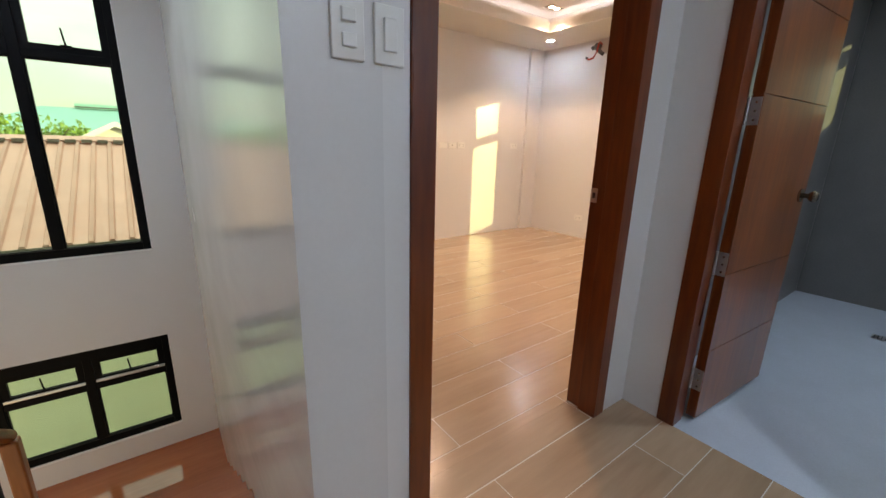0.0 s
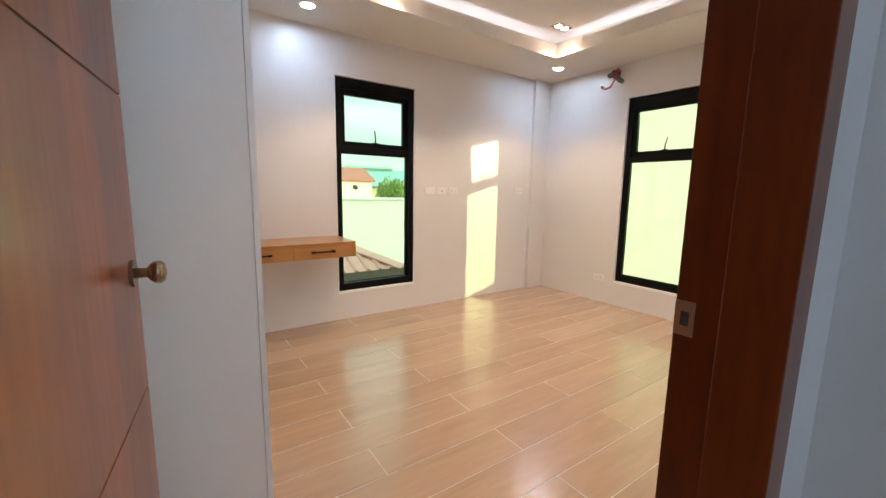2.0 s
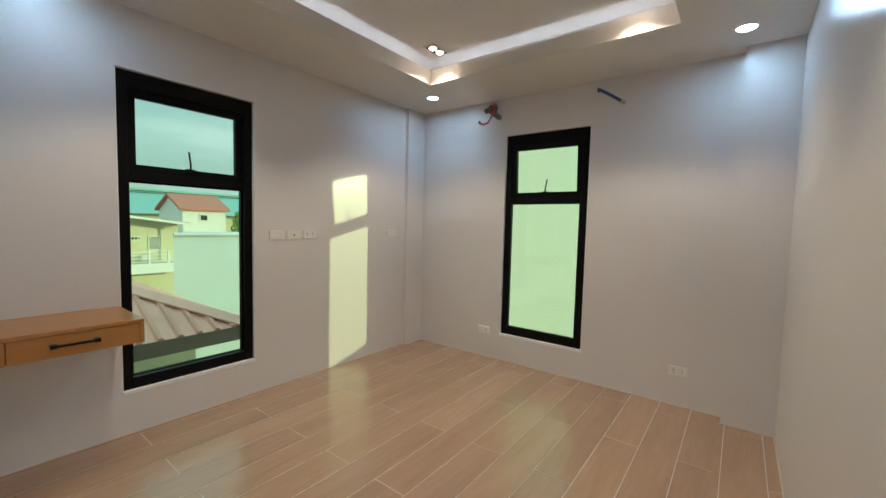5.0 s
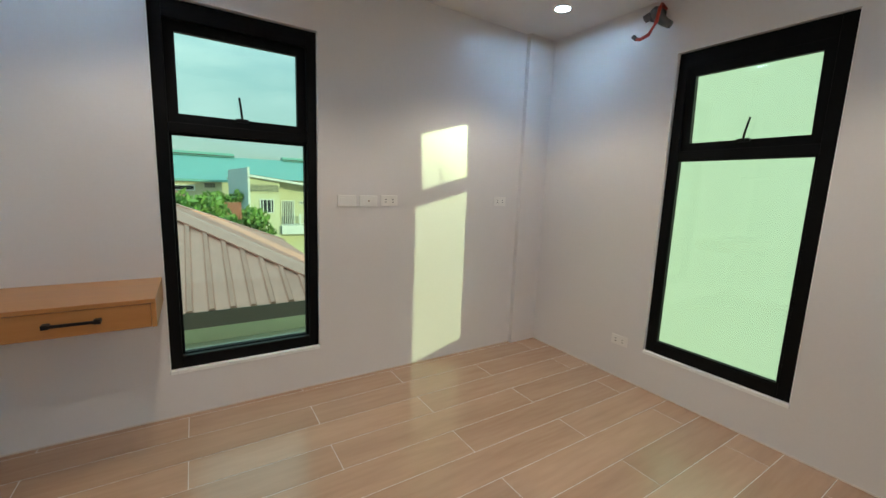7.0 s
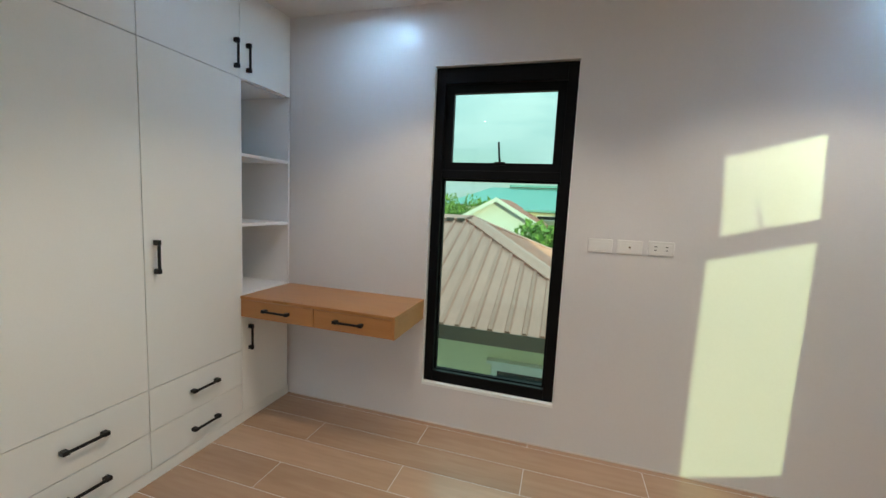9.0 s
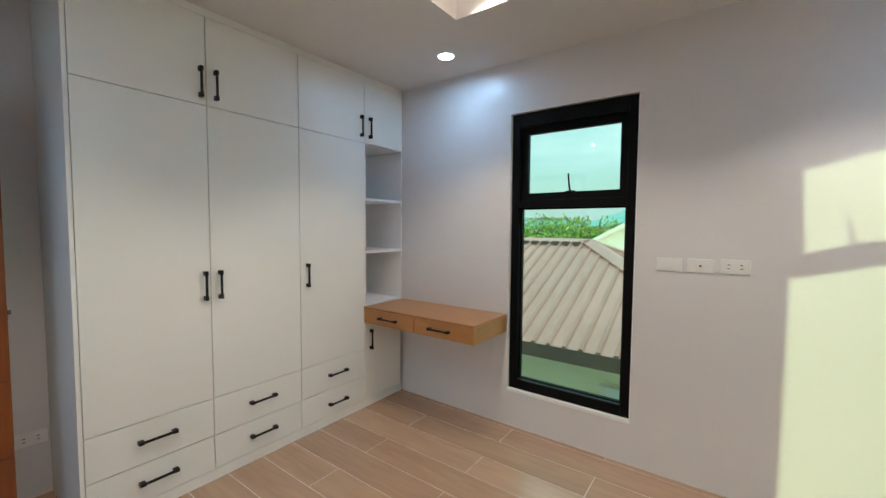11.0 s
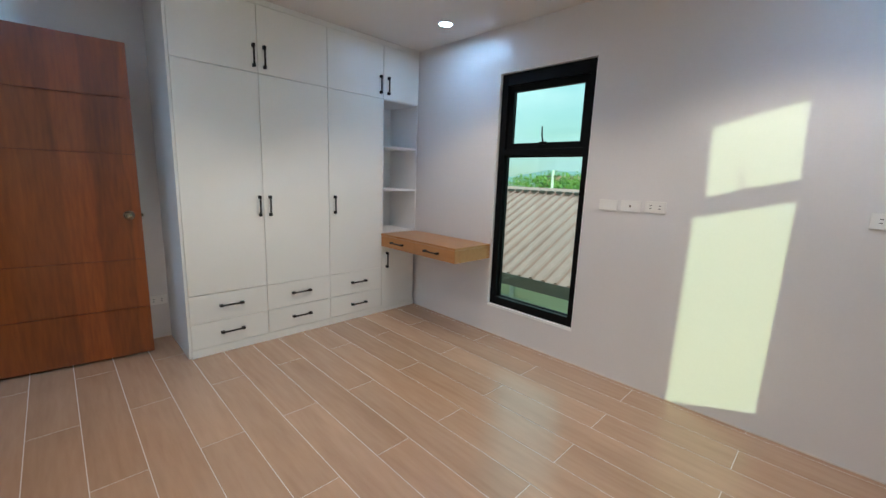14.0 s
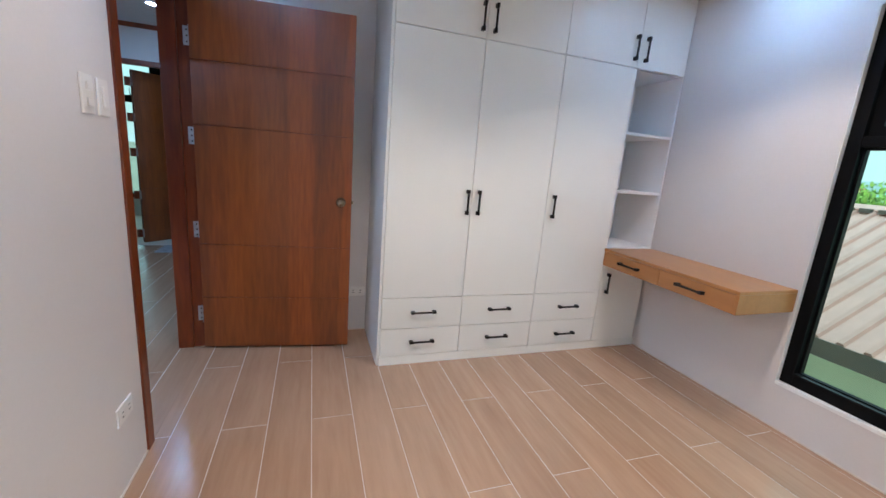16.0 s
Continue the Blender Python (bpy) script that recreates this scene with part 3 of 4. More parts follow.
# ---- windows ----
def window(name, label, width, height, transom, groups="", cols=1, deep=0.06, awning_open=0.0, f=0.056, set_in=0.015, recess=0.028, glint=False, first=None, lean=-1, drop=0.0015):
    """A black aluminium window: a fixed pane below, an awning sash with a stay above, white reveals. Local x along the wall, y outwards."""
    w = empty(name, (0, 0, 0), label, "window", group=groups, kind="structure")
    head, g = f + 0.032, first or f
    part("window_frame", cube(0, g, 0, deep, 0, height, 0.003), BLACK, w)
    part("window_frame", cube(width - f, width, 0, deep, 0, height, 0.003), BLACK, w)
    part("window_frame", cube(g, width - f, 0, deep, 0, f + 0.014, 0.003), BLACK, w)
    part("window_frame", cube(g, width - f, 0, deep, height - head, height, 0.003), BLACK, w)
    part("transom", cube(g, width - f, 0.002, deep, transom, transom + 0.05, 0.003), BLACK, w)
    part("bottom_track", cube(g, width - f, 0.004, set_in + 0.004, f + 0.014, f + 0.020), BLACKM, w)
    part("window_sill", cube(0.001, width - 0.001, -recess - (0.003 if drop > 0.005 else -0.001), -0.0005, -drop, 0.011, 0.002), SILL, w, "bright white sill")
    # thin whiter strips: the sunlight on the plaster reveals, put into colour
    for u0, u1 in ((-0.001, 0.003), (width - 0.003, width + 0.001)):
        part("reveal_edge", cube(u0, u1, -recess + 0.001, -0.0005, 0.0115, height), SILL, w)
    step = (width - f - g) / cols
    for c in range(cols):
        u0, u1 = g + c * step, g + (c + 1) * step
        if c:
            part("mullion", cube(u0 - 0.03, u0 + 0.03, 0.0, deep + 0.002, f + 0.02, height - head, 0.003), BLACK, w)
            u0 += 0.03
        if c < cols - 1:
            u1 -= 0.03
        for z0, z1, sash in ((f + 0.014, transom, False), (transom + 0.05, height - head, True)):
            b = 0.048 if sash else 0.012
            s, t = max(set_in - 0.003, 0.002), 0.030
            bm = bmesh.new()
            box(bm, u0, u0 + b, s, s + t, z0, z1)
            box(bm, u1 - b, u1, s, s + t, z0, z1)
            box(bm, u0 + b, u1 - b, s, s + t, z0, z0 + b)
            box(bm, u0 + b, u1 - b, s, s + t, z1 - b, z1)
            sh = part("sash" if sash else "glazing_bead", bm, BLACK, w)
            part("pane", cube(u0 + b - 0.004, u1 - b + 0.004, s + t - 0.008, s + t - 0.003, z0 + b - 0.004, z1 - b + 0.004), GLASS, sh, "green-tinted glass pane")
            if sash:
                uc = (u0 + u1) / 2
                bm = bmesh.new()
                box(bm, uc - 0.032, uc + 0.032, s - 0.014, s - 0.0005, z0 + b - 0.014, z0 + b + 0.006, 0.003)
                tube(bm, [(uc, s - 0.010, z0 + b), (uc + lean * 0.005, s - 0.020, z0 + b + 0.045), (uc + lean * 0.012, s - 0.016, z0 + b + 0.115)], [0.0065, 0.006, 0.0055], 8)
                part("handle", bm, BLACK, sh, "black window handle")
                # added bright strip in place of sky reflected by the sash's bottom rail
                if glint:
                    part("glint_rail", cube(u0 + 0.004, u1 - 0.004, s - 0.012, s - 0.0005, z0 + 0.004, z0 + 0.030, 0.004), GLINT_M, sh, "added bright strip for the sky's reflection on the sash rail")
                if awning_open:
                    sh.matrix_local = Matrix.Translation((0, 0, z1)) @ pose(0, 0, 0, awning_open) @ Matrix.Translation((0, 0, -z1))
    return w


TRANSOM = 1.531 - WZ0 - 0.010
win_a = window("window_1", "tall black aluminium window with green-tinted panes", A1 - A0 - 0.004, WZ1 - WZ0 - 0.012, TRANSOM, f=0.058, deep=0.085, set_in=0.036, drop=0.009)
win_a.matrix_world = pose(A0 + 0.002, YN + 0.028, WZ0 + 0.010)
win_b = window("window_2", "tall black aluminium window with green-tinted panes, top sash ajar", B1 - B0 - 0.004, WZ1 - WZ0 - 0.012, TRANSOM, f=0.066, deep=0.038, set_in=0.006, recess=0.026, awning_open=3.0, first=0.058, lean=2, drop=0.009)
win_b.matrix_world = pose(XE + 0.026, B1 - 0.002, WZ0 + 0.010, 0, 0, -90)
win_c = window("window_3", "large black stairwell window with four green-tinted panes", 1.144, 2.33, 1.455, cols=2, recess=0.02)
win_c.matrix_world = pose(0.032, YN + 0.02, 0.265)
win_d = window("window_4", "low black stairwell window with awning sashes", 1.154, 0.93, 0.565, cols=2, recess=0.02, glint=True)
win_d.matrix_world = pose(0.032, YN + 0.02, -1.460)
win_e = window("window_5", "small black bathroom window", 0.796, 0.796, 0.52, groups="", deep=0.04, set_in=0.004)
win_e.matrix_world = pose(XE + 0.03, 1.178, 1.452, 0, 0, -90)
win_f = window("window_6", "black window of the far room", 1.496, 2.556, 1.6, cols=2)
win_f.matrix_world = pose(-3.62, -0.878, 0.302, 0, 0, 90)

# ---- ceiling lamps ----
def downlight(place, disc=DISC):
    d = empty("downlight", place, "round white recessed ceiling downlight or added fill lamp, lit", "downlight", "ceiling downlights")
    bm = bmesh.new()
    prof = [(0.0, 0.062), (-0.006, 0.060), (-0.007, 0.050), (-0.002, 0.046)]
    lathe(bm, prof, 28)
    part("trim_ring", bm, PLASTIC, d, smooth=True)
    part("diffuser", tube(bmesh.new(), [(0, 0, -0.001), (0, 0, -0.003)], 0.047, 28), disc, d, "bright cool-white diffuser")
    return d


for p in ((2.957, 4.50), (5.55, 4.375), (5.535, 2.008), (2.957, 2.008)):
    downlight((*p, ZC))
downlight((-0.32, 0.90, ZH), DISC_F)
# unseen lamps added as fill for hall, bath and stairwell
downlight((2.2, -0.40, ZH), FILL_H)
downlight((4.3, 0.3, 2.5), FILL_B)
downlight((0.45, 3.2, 2.75), FILL_H)


def twin_spot(x, y):
    d = empty("twin_spotlight", (x, y, ZT), "dark square recessed twin spotlight with warm lamps", "spotlight", "tray spotlights")
    bm = bmesh.new()
    for x0, x1, y0, y1 in ((-0.1, 0.1, -0.055, -0.045), (-0.1, 0.1, 0.045, 0.055), (-0.1, -0.09, -0.045, 0.045), (0.09, 0.1, -0.045, 0.045)):
        box(bm, x0, x1, y0, y1, -0.008, 0.0)
    part("trim", bm, STEEL, d)
    part("backing", cube(-0.09, 0.09, -0.045, 0.045, -0.003, 0.0), BLACK, d)
    for u in (-0.045, 0.045):
        bm = bmesh.new()
        prof = [(-0.003, 0.027), (-0.010, 0.026), (-0.014, 0.02), (-0.016, 0.008)]
        tube(bm, [(u, 0, z) for z, r in prof], [r for z, r in prof], 18)
        part("lamp", bm, LAMP, d, "glowing warm lamp", smooth=True)
        bm = bmesh.new()
        lathe(bm, [(-0.003, 0.041), (-0.009, 0.039), (-0.009, 0.034), (-0.004, 0.029)], 20)
        bmesh.ops.translate(bm, verts=bm.verts, vec=(u, 0, 0))
        part("bezel", bm, STEEL, d, "chrome lamp ring", smooth=True)
    lamp = new("spot_beam", bpy.data.lights.new("spot_beam", "SPOT"))
    lamp.data.energy, lamp.data.color, lamp.data.spot_size, lamp.data.spot_blend, lamp.data.shadow_soft_size = SPOT_W, WARM, radians(108), 0.48, 0.03
    lamp.matrix_world = look((x, y, ZT - 0.06), (x, y, 0))


for x in (3.465, 5.135):
    for y in (2.537, 4.012):
        twin_spot(x, y)

led = empty("led_strip", (0, 0, 0), "cool white LED strip hidden behind the tray's lip", "strip light")
for x0, x1, y0, y1 in ((CX0 - 0.06, CX0 - 0.045, CY0, CY1), (CX1 + 0.045, CX1 + 0.06, CY0, CY1), (CX0, CX1, CY0 - 0.06, CY0 - 0.045), (CX0, CX1, CY1 + 0.045, CY1 + 0.06)):
    part("strip", cube(x0, x1, y0, y1, ZC + 0.03, ZC + 0.036), LED, led)


# ---- wardrobe ----
WX = 2.275


def bar_handle(parent, along, y, z, length, x=WX):
    """A square black bow handle on a face that looks along +x, or -y for the desk."""
    bm = bmesh.new()
    h = length / 2
    if along == "z":
        box(bm, x + 0.020, x + 0.030, y - 0.006, y + 0.006, z - h + 0.004, z + h - 0.004, 0.0025)
        for s in (-1, 1):
            box(bm, x, x + 0.031, y - 0.009, y + 0.009, z + s * (h - 0.012) - 0.012, z + s * (h - 0.012) + 0.012, 0.003)
    elif along == "y":
        box(bm, x + 0.020, x + 0.030, y - h + 0.004, y + h - 0.004, z - 0.006, z + 0.006, 0.0025)
        for s in (-1, 1):
            box(bm, x, x + 0.031, y + s * (h - 0.012) - 0.012, y + s * (h - 0.012) + 0.012, z - 0.009, z + 0.009, 0.003)
    else:
        box(bm, x - h + 0.004, x + h - 0.004, y - 0.030, y - 0.020, z - 0.006, z + 0.006, 0.0025)
        for s in (-1, 1):
            box(bm, x + s * (h - 0.012) - 0.012, x + s * (h - 0.012) + 0.012, y - 0.031, y, z - 0.009, z + 0.009, 0.003)
    return part("handle", bm, BLACKM, parent, "black metal bar handle")


def front(parent, name, y0, y1, z0, z1, handle, hy, hz, length=0.155):
    g = 0.0019
    ob = part(name, cube(WX - 0.018, WX, y0 + g, y1 - g, z0 + g, z1 - g, 0.0012), LAM, parent)
    bar_handle(ob, handle, hy, hz, length)
    return ob


KICK, D1, D2, UP, TOPW = 0.062, 0.250, 0.457, 2.015, 2.470
W0, W1, W2, W3, W4, W5 = 2.787, 3.320, 3.860, 4.412, 4.802, 4.829
wr = empty("wardrobe_cabinet", (0, 0, 0), "tall white built-in wardrobe with black handles and drawers", "wardrobe", "built-in wardrobe")
part("body", cube(XW + 0.002, WX - 0.040, W0, W2 - 0.001, 0.0, TOPW), LAM, wr)
part("side_panel", cube(XW + 0.002, WX - 0.0205, W0 - 0.016, W0 - 0.001, 0.0, ZC - 0.002), LAM, wr)
part("edge_strip", cube(WX - 0.019, WX - 0.001, W0 - 0.0165, W0 - 0.001, KICK, ZC - 0.002), LAM, wr)
part("kick_board", cube(WX - 0.019, WX - 0.004, W0, W2 - 0.001, 0.0, KICK - 0.002), LAM, wr)
part("top_filler", cube(XW + 0.002, WX - 0.004, W0, W2 - 0.001, TOPW + 0.001, ZC - 0.002), LAM, wr)
for (y0, y1), hy in (((W0, W1), W1 - 0.03), ((W1, W2), W1 + 0.045)):
    front(wr, "door", y0, y1, D2, UP, "z", hy, 1.076)
    front(wr, "upper_door", y0, y1, UP, TOPW, "z", hy, 2.128)
    c = (y0 + y1) / 2 + 0.005
    front(wr, "drawer", y0, y1, D1, D2, "y", c, 0.362, 0.165)
    front(wr, "drawer", y0, y1, KICK, D1, "y", c, 0.16, 0.165)

w2 = empty("wardrobe_cabinet", (0, 0, 0), "tall white built-in cabinet with a column of open shelves", "wardrobe", "built-in wardrobe")
part("body", cube(XW + 0.002, WX - 0.040, W2, W3 - 0.009, 0.0, TOPW), LAM, w2)
part("kick_board", cube(WX - 0.019, WX - 0.004, W2, W5, 0.0, KICK - 0.002), LAM, w2)
part("top_filler", cube(XW + 0.002, WX - 0.004, W2, W5, TOPW + 0.001, ZC - 0.002), LAM, w2)
front(w2, "door", W2, W3, D2, UP, "z", W2 + 0.05, 1.074)
front(w2, "upper_door", W2, W3, UP, TOPW, "z", W3 - 0.035, 2.133)
front(w2, "upper_door", W3, W5, UP, TOPW, "z", W3 + 0.05, 2.133)
front(w2, "drawer", W2, W3, D1, D2, "y", 4.15, 0.357, 0.165)
front(w2, "drawer", W2, W3, KICK, D1, "y", 4.15, 0.148, 0.165)
front(w2, "lower_door", W3, W4 + 0.012, KICK, 0.652, "z", W3 + 0.055, 0.525)
part("partition", cube(XW + 0.002, WX - 0.001, W3 - 0.008, W3 + 0.008, 0.654, UP - 0.002), LAM_IN, w2)
part("lower_carcass", cube(XW + 0.002, WX - 0.040, W3 + 0.0, W5, KICK, 0.652), LAM_IN, w2)
part("end_panel", cube(XW + 0.002, WX - 0.001, W4 + 0.013, W5, 0.654, UP - 0.002), LAM_IN, w2)
part("back_panel", cube(XW + 0.002, XW + 0.17, W3 + 0.009, W4 + 0.012, 0.654, UP - 0.002), LAM_IN, w2)
part("upper_carcass", cube(XW + 0.002, WX - 0.040, W3 - 0.008, W5, UP, TOPW), LAM_IN, w2)
for z in (0.80, 1.21, 1.61):
    part("shelf", cube(XW + 0.171, WX - 0.004, W3 + 0.009, W4 + 0.012, z - 0.018, z, 0.001), LAM_IN, w2)

# ---- wall-hung desk ----
desk = empty("wall_desk", (0, 0, 0), "floating oak-coloured desk with two drawers and black handles", "desk")
KX0, KX1, KY = WX + 0.002, 3.256, 4.403
part("desktop", cube(KX0, KX1, KY - 0.004, YN - 0.001, 0.772, 0.790, 0.0015), DESK_W, desk)
part("carcass", cube(KX0, KX1 - 0.019, KY + 0.018, YN - 0.001, 0.668, 0.771), DESK_W, desk)
part("side_panel", cube(KX1 - 0.018, KX1, KY - 0.002, YN - 0.001, 0.666, 0.771, 0.001), DESK_W, desk)
for x0, x1, hx in ((KX0, 2.768, 2.53), (2.771, KX1 - 0.0195, 2.99)):
    d = part("drawer", cube(x0 + 0.001, x1, KY, KY + 0.017, 0.667, 0.769, 0.001), DESK_W, desk)
    bar_handle(d, "x", KY, 0.722, 0.175, x=hx)


# ---- switches and sockets ----
def plate(place, turn, kind, label):
    """A wall plate 0.12 wide; local x along the wall, -y out of it."""
    s = empty("wall_socket" if kind in ("socket", "tv", "twin") else "light_switch", place, label, "socket" if kind in ("socket", "tv", "twin") else "switch", turn=turn)
    tall = kind in ("switch", "switch2")
    w, h = (0.072, 0.118) if tall else (0.122, 0.072)
    part("face_plate", cube(-w / 2, w / 2, -0.008, -0.0005, -h / 2, h / 2, 0.003), PLASTIC, s)
    if kind == "blank":
        part("insert", cube(-0.045, 0.045, -0.0095, -0.0082, -0.021, 0.021, 0.001), PLASTIC, s)
    if kind == "tv":
        part("insert", cube(-0.045, 0.045, -0.0095, -0.0082, -0.021, 0.021, 0.001), PLASTIC, s)
        part("jack", tube(bmesh.new(), [(0, -0.009, 0), (0, -0.013, 0)], 0.006, 12), BRONZE, s)
    if kind in ("socket", "twin"):
        part("insert", cube(-0.048, 0.048, -0.0095, -0.0082, -0.021, 0.021, 0.001), PLASTIC, s)
        for u in (-0.026, 0.026):
            for dz in (-0.009, 0.009):
                part("slot", cube(u - 0.006, u + 0.006, -0.0102, -0.0096, dz - 0.002, dz + 0.002), SLOT, s)
    for z0, z1 in {"switch": ((-0.033, 0.033),), "switch2": ((-0.036, -0.010), (0.010, 0.036))}.get(kind, ()):
        part("rocker", cube(-0.016, 0.016, -0.0150, -0.0082, z0, z1, 0.003), PLASTIC, s)
    return s


plate((4.236, YN, 1.199), 0, "blank", "white blank wall plate on the bedroom wall")
plate((4.380, YN, 1.200), 0, "tv", "white television outlet on the bedroom wall")
plate((4.527, YN, 1.204), 0, "socket", "white double wall socket on the bedroom wall")
plate((5.494, YN, 1.215), 0, "socket", "white double wall socket near the corner column")
plate((XE, 3.965, 0.273), -90, "socket", "white double wall socket low by the window")
plate((XE, 2.28, 0.265), -90, "socket", "white double wall socket low on the wall")
plate((XW, 2.70, 0.31), 90, "socket", "white double wall socket behind the door")
plate((2.906, YS, 1.42), 180, "switch", "white light switch beside the bedroom door")
plate((3.005, YS, 1.42), 180, "switch2", "white double light switch beside the bedroom door")
plate((2.975, YS, 0.308), 180, "socket", "white double wall socket low beside the door")
plate((1.606, HALL_Y, 1.41), 0, "switch2", "white double light switch beside the doorway")
plate((1.700, HALL_Y, 1.41), 0, "switch", "white light switch beside the doorway")

# ---- pipe stubs for the air conditioner ----
stub = empty("pipe_stub", (XE, 3.90, 2.40), "red conduit and grey sleeves sticking out of the wall", "pipe stub")
part("sleeve", tube(bmesh.new(), [(0, 0.03, 0.03), (-0.05, 0.03, 0.028), (-0.075, 0.0, -0.01), (-0.085, -0.05, -0.06), (-0.085, -0.085, -0.085)], [0.036, 0.036, 0.032, 0.025, 0.021], 14), COPPER, stub, smooth=True)
part("sleeve", tube(bmesh.new(), [(0, 0.07, 0.02), (-0.06, 0.07, 0.015), (-0.075, 0.085, 0.0)], 0.024, 12), COPPER, stub, smooth=True)
part("conduit", tube(bmesh.new(), [(0, 0.0, 0.05), (-0.06, -0.005, 0.062), (-0.10, -0.02, 0.03), (-0.11, -0.015, -0.05), (-0.11, 0.03, -0.115), (-0.105, 0.085, -0.125), (-0.10, 0.115, -0.115)], 0.0105, 10), RED_P, stub, "red plastic conduit", smooth=True)
part("tip", tube(bmesh.new(), [(-0.10, 0.115, -0.115), (-0.10, 0.14, -0.092)], 0.0125, 10), COPPER, stub)
stub2 = empty("pipe_stub", (XE, 2.945, 2.43), "blue conduit sticking out of the wall", "pipe stub")
part("conduit", tube(bmesh.new(), [(0.0, 0.01, 0.0), (-0.05, 0.0, 0.0), (-0.09, -0.04, -0.03), (-0.10, -0.12, -0.085), (-0.10, -0.19, -0.135)], 0.012, 10), BLUE_P, stub2, smooth=True)
part("sleeve", tube(bmesh.new(), [(-0.10, -0.19, -0.135), (-0.10, -0.215, -0.152)], 0.014, 10), STEEL, stub2)

# ---- hall and bath bits ----
cornice = structure("trim_hall", cube(-1.2, -1.18, -0.9, HALL_Y, ZH - 0.05, ZH - 0.001), FRAME_W, "brown wooden cornice strip", "trim")
thing("door_mat", cube(-1.17, -0.8, 0.60, 1.05, 0.0, 0.012, 0.004), MAT_F, "grey woven mat on the hall floor", "mat")
drain = empty("floor_drain", (5.15, 0.93, -0.02), "small dark metal floor drain", "drain")
part("grate", cube(-0.05, 0.05, -0.05, 0.05, 0.0, 0.004, 0.001), STEEL, drain)
for i in range(5):
    part("slot", cube(-0.04, 0.04, -0.038 + i * 0.018, -0.034 + i * 0.018, 0.0041, 0.0046), SLOT, drain)


# ---- outside ----
structure("ground", cube(-900, 900, -900, 900, -3.7, -3.6), GROUND, "dry ground round the houses", "ground")


def hip_house():
    """The neighbour's low house with a ribbed hip roof."""
    h = empty("neighbour_house", (0, 0, 0), "pale green house with a beige ribbed metal hip roof", "house")
    ex0, ex1, ey0, ey1, ez, rz = -9.0, 5.15, 7.0, 12.4, -0.05, 1.16
    half = (ey1 - ey0) / 2
    rx0, rx1, ry = ex0 + half, ex1 - half, ey0 + half
    bm = bmesh.new()
    c = [bm.verts.new(v) for v in ((ex0, ey0, ez), (ex1, ey0, ez), (ex1, ey1, ez), (ex0, ey1, ez), (rx0, ry, rz), (rx1, ry, rz))]
    for q in ((0, 1, 5, 4), (1, 2, 5), (2, 3, 4, 5), (3, 0, 4)):
        bm.faces.new([c[i] for i in q])
    roof = part("roof", bm, ROOF_B, h)
    slope = (rz - ez) / half
    up = Vector((0, -slope, 1)).normalized() * 0.030
    x = 3.128 - 61 * 0.1975
    while x < ex1:
        run = min(half, x - ex0, ex1 - x)
        if run > 0.12:
            bm = bmesh.new()
            a, b = Vector((x, ey0, ez)), Vector((x, ey0 + run, ez + slope * run))
            o, o2 = Vector((0.036, 0, 0)), Vector((0.020, 0, 0))
            vs = [bm.verts.new(v) for v in (a - o, a + o, b + o, b - o, a - o2 + up, a + o2 + up, b + o2 + up, b - o2 + up)]
            for q in ((0, 1, 5, 4), (1, 2, 6, 5), (2, 3, 7, 6), (3, 0, 4, 7), (4, 5, 6, 7)):
                bm.faces.new([vs[i] for i in q])
            # the rib's shade comes partly from its darker colour
            part("rib", bm, ROOF_SHADE, roof)
        x += 0.1975
    y = ey0 + 0.2
    while y < ey1:
        run = min(half, y - ey0, ey1 - y)
        if run > 0.12:
            part("rib", tube(bmesh.new(), [(ex1, y, ez + 0.01), (ex1 - run, y, ez + slope * run + 0.01)], 0.022, 5), ROOF_B, roof)
        y += 0.1975
    south, east, north = Vector((0, -slope, 1)).normalized(), Vector((slope, 0, 1)).normalized(), Vector((0, slope, 1)).normalized()
    for a, b, na, nb in (((ex1, ey0, ez), (rx1, ry, rz), south, east), ((rx0, ry, rz), (rx1, ry, rz), south, north), ((ex1, ey1, ez), (rx1, ry, rz), north, east)):
        a, b = Vector(a) + Vector((0, 0, 0.05)), Vector(b) + Vector((0, 0, 0.05))
        d = (b - a).normalized()
        bm = bmesh.new()
        mid = [bm.verts.new(v) for v in (a, b)]
        for nn, other in ((na, nb), (nb, na)):
            side = d.cross(nn)
            if side.dot(other) > 0:
                side = -side
            edge = [bm.verts.new(v + side * 0.17) for v in (a, b)]
            lip = [bm.verts.new(v + side * 0.17 - nn * 0.022) for v in (a, b)]
            bm.faces.new((mid[0], mid[1], edge[1], edge[0]))
            bm.faces.new((edge[0], edge[1], lip[1], lip[0]))
        part("ridge_cap", bm, ROOF_B, roof)
    x = rx0
    while x < rx1 - 0.1:
        part("ridge_closure", cube(x, x + 0.13, ry - 0.20, ry - 0.06, rz - 0.06, rz - 0.005), ROOF_D, roof)
        x += 0.1975
    bm = bmesh.new()
    box(bm, ex0, ex1, ey0 - 0.02, ey0 + 0.02, ez - 0.17, ez - 0.001)
    box(bm, ex1 - 0.02, ex1 + 0.02, ey0 + 0.02, ey1, ez - 0.17, ez - 0.001)
    part("fascia", bm, ROOF_D, h)
    part("soffit", cube(ex0, ex1 - 0.02, ey0 + 0.02, ey1, ez - 0.17, ez - 0.15), PALEG, h)
    part("wall", cube(ex0 + 0.5, ex1 - 0.5, ey0 + 0.5, ey1 - 0.5, -3.6, ez - 0.17), PALEG, h)
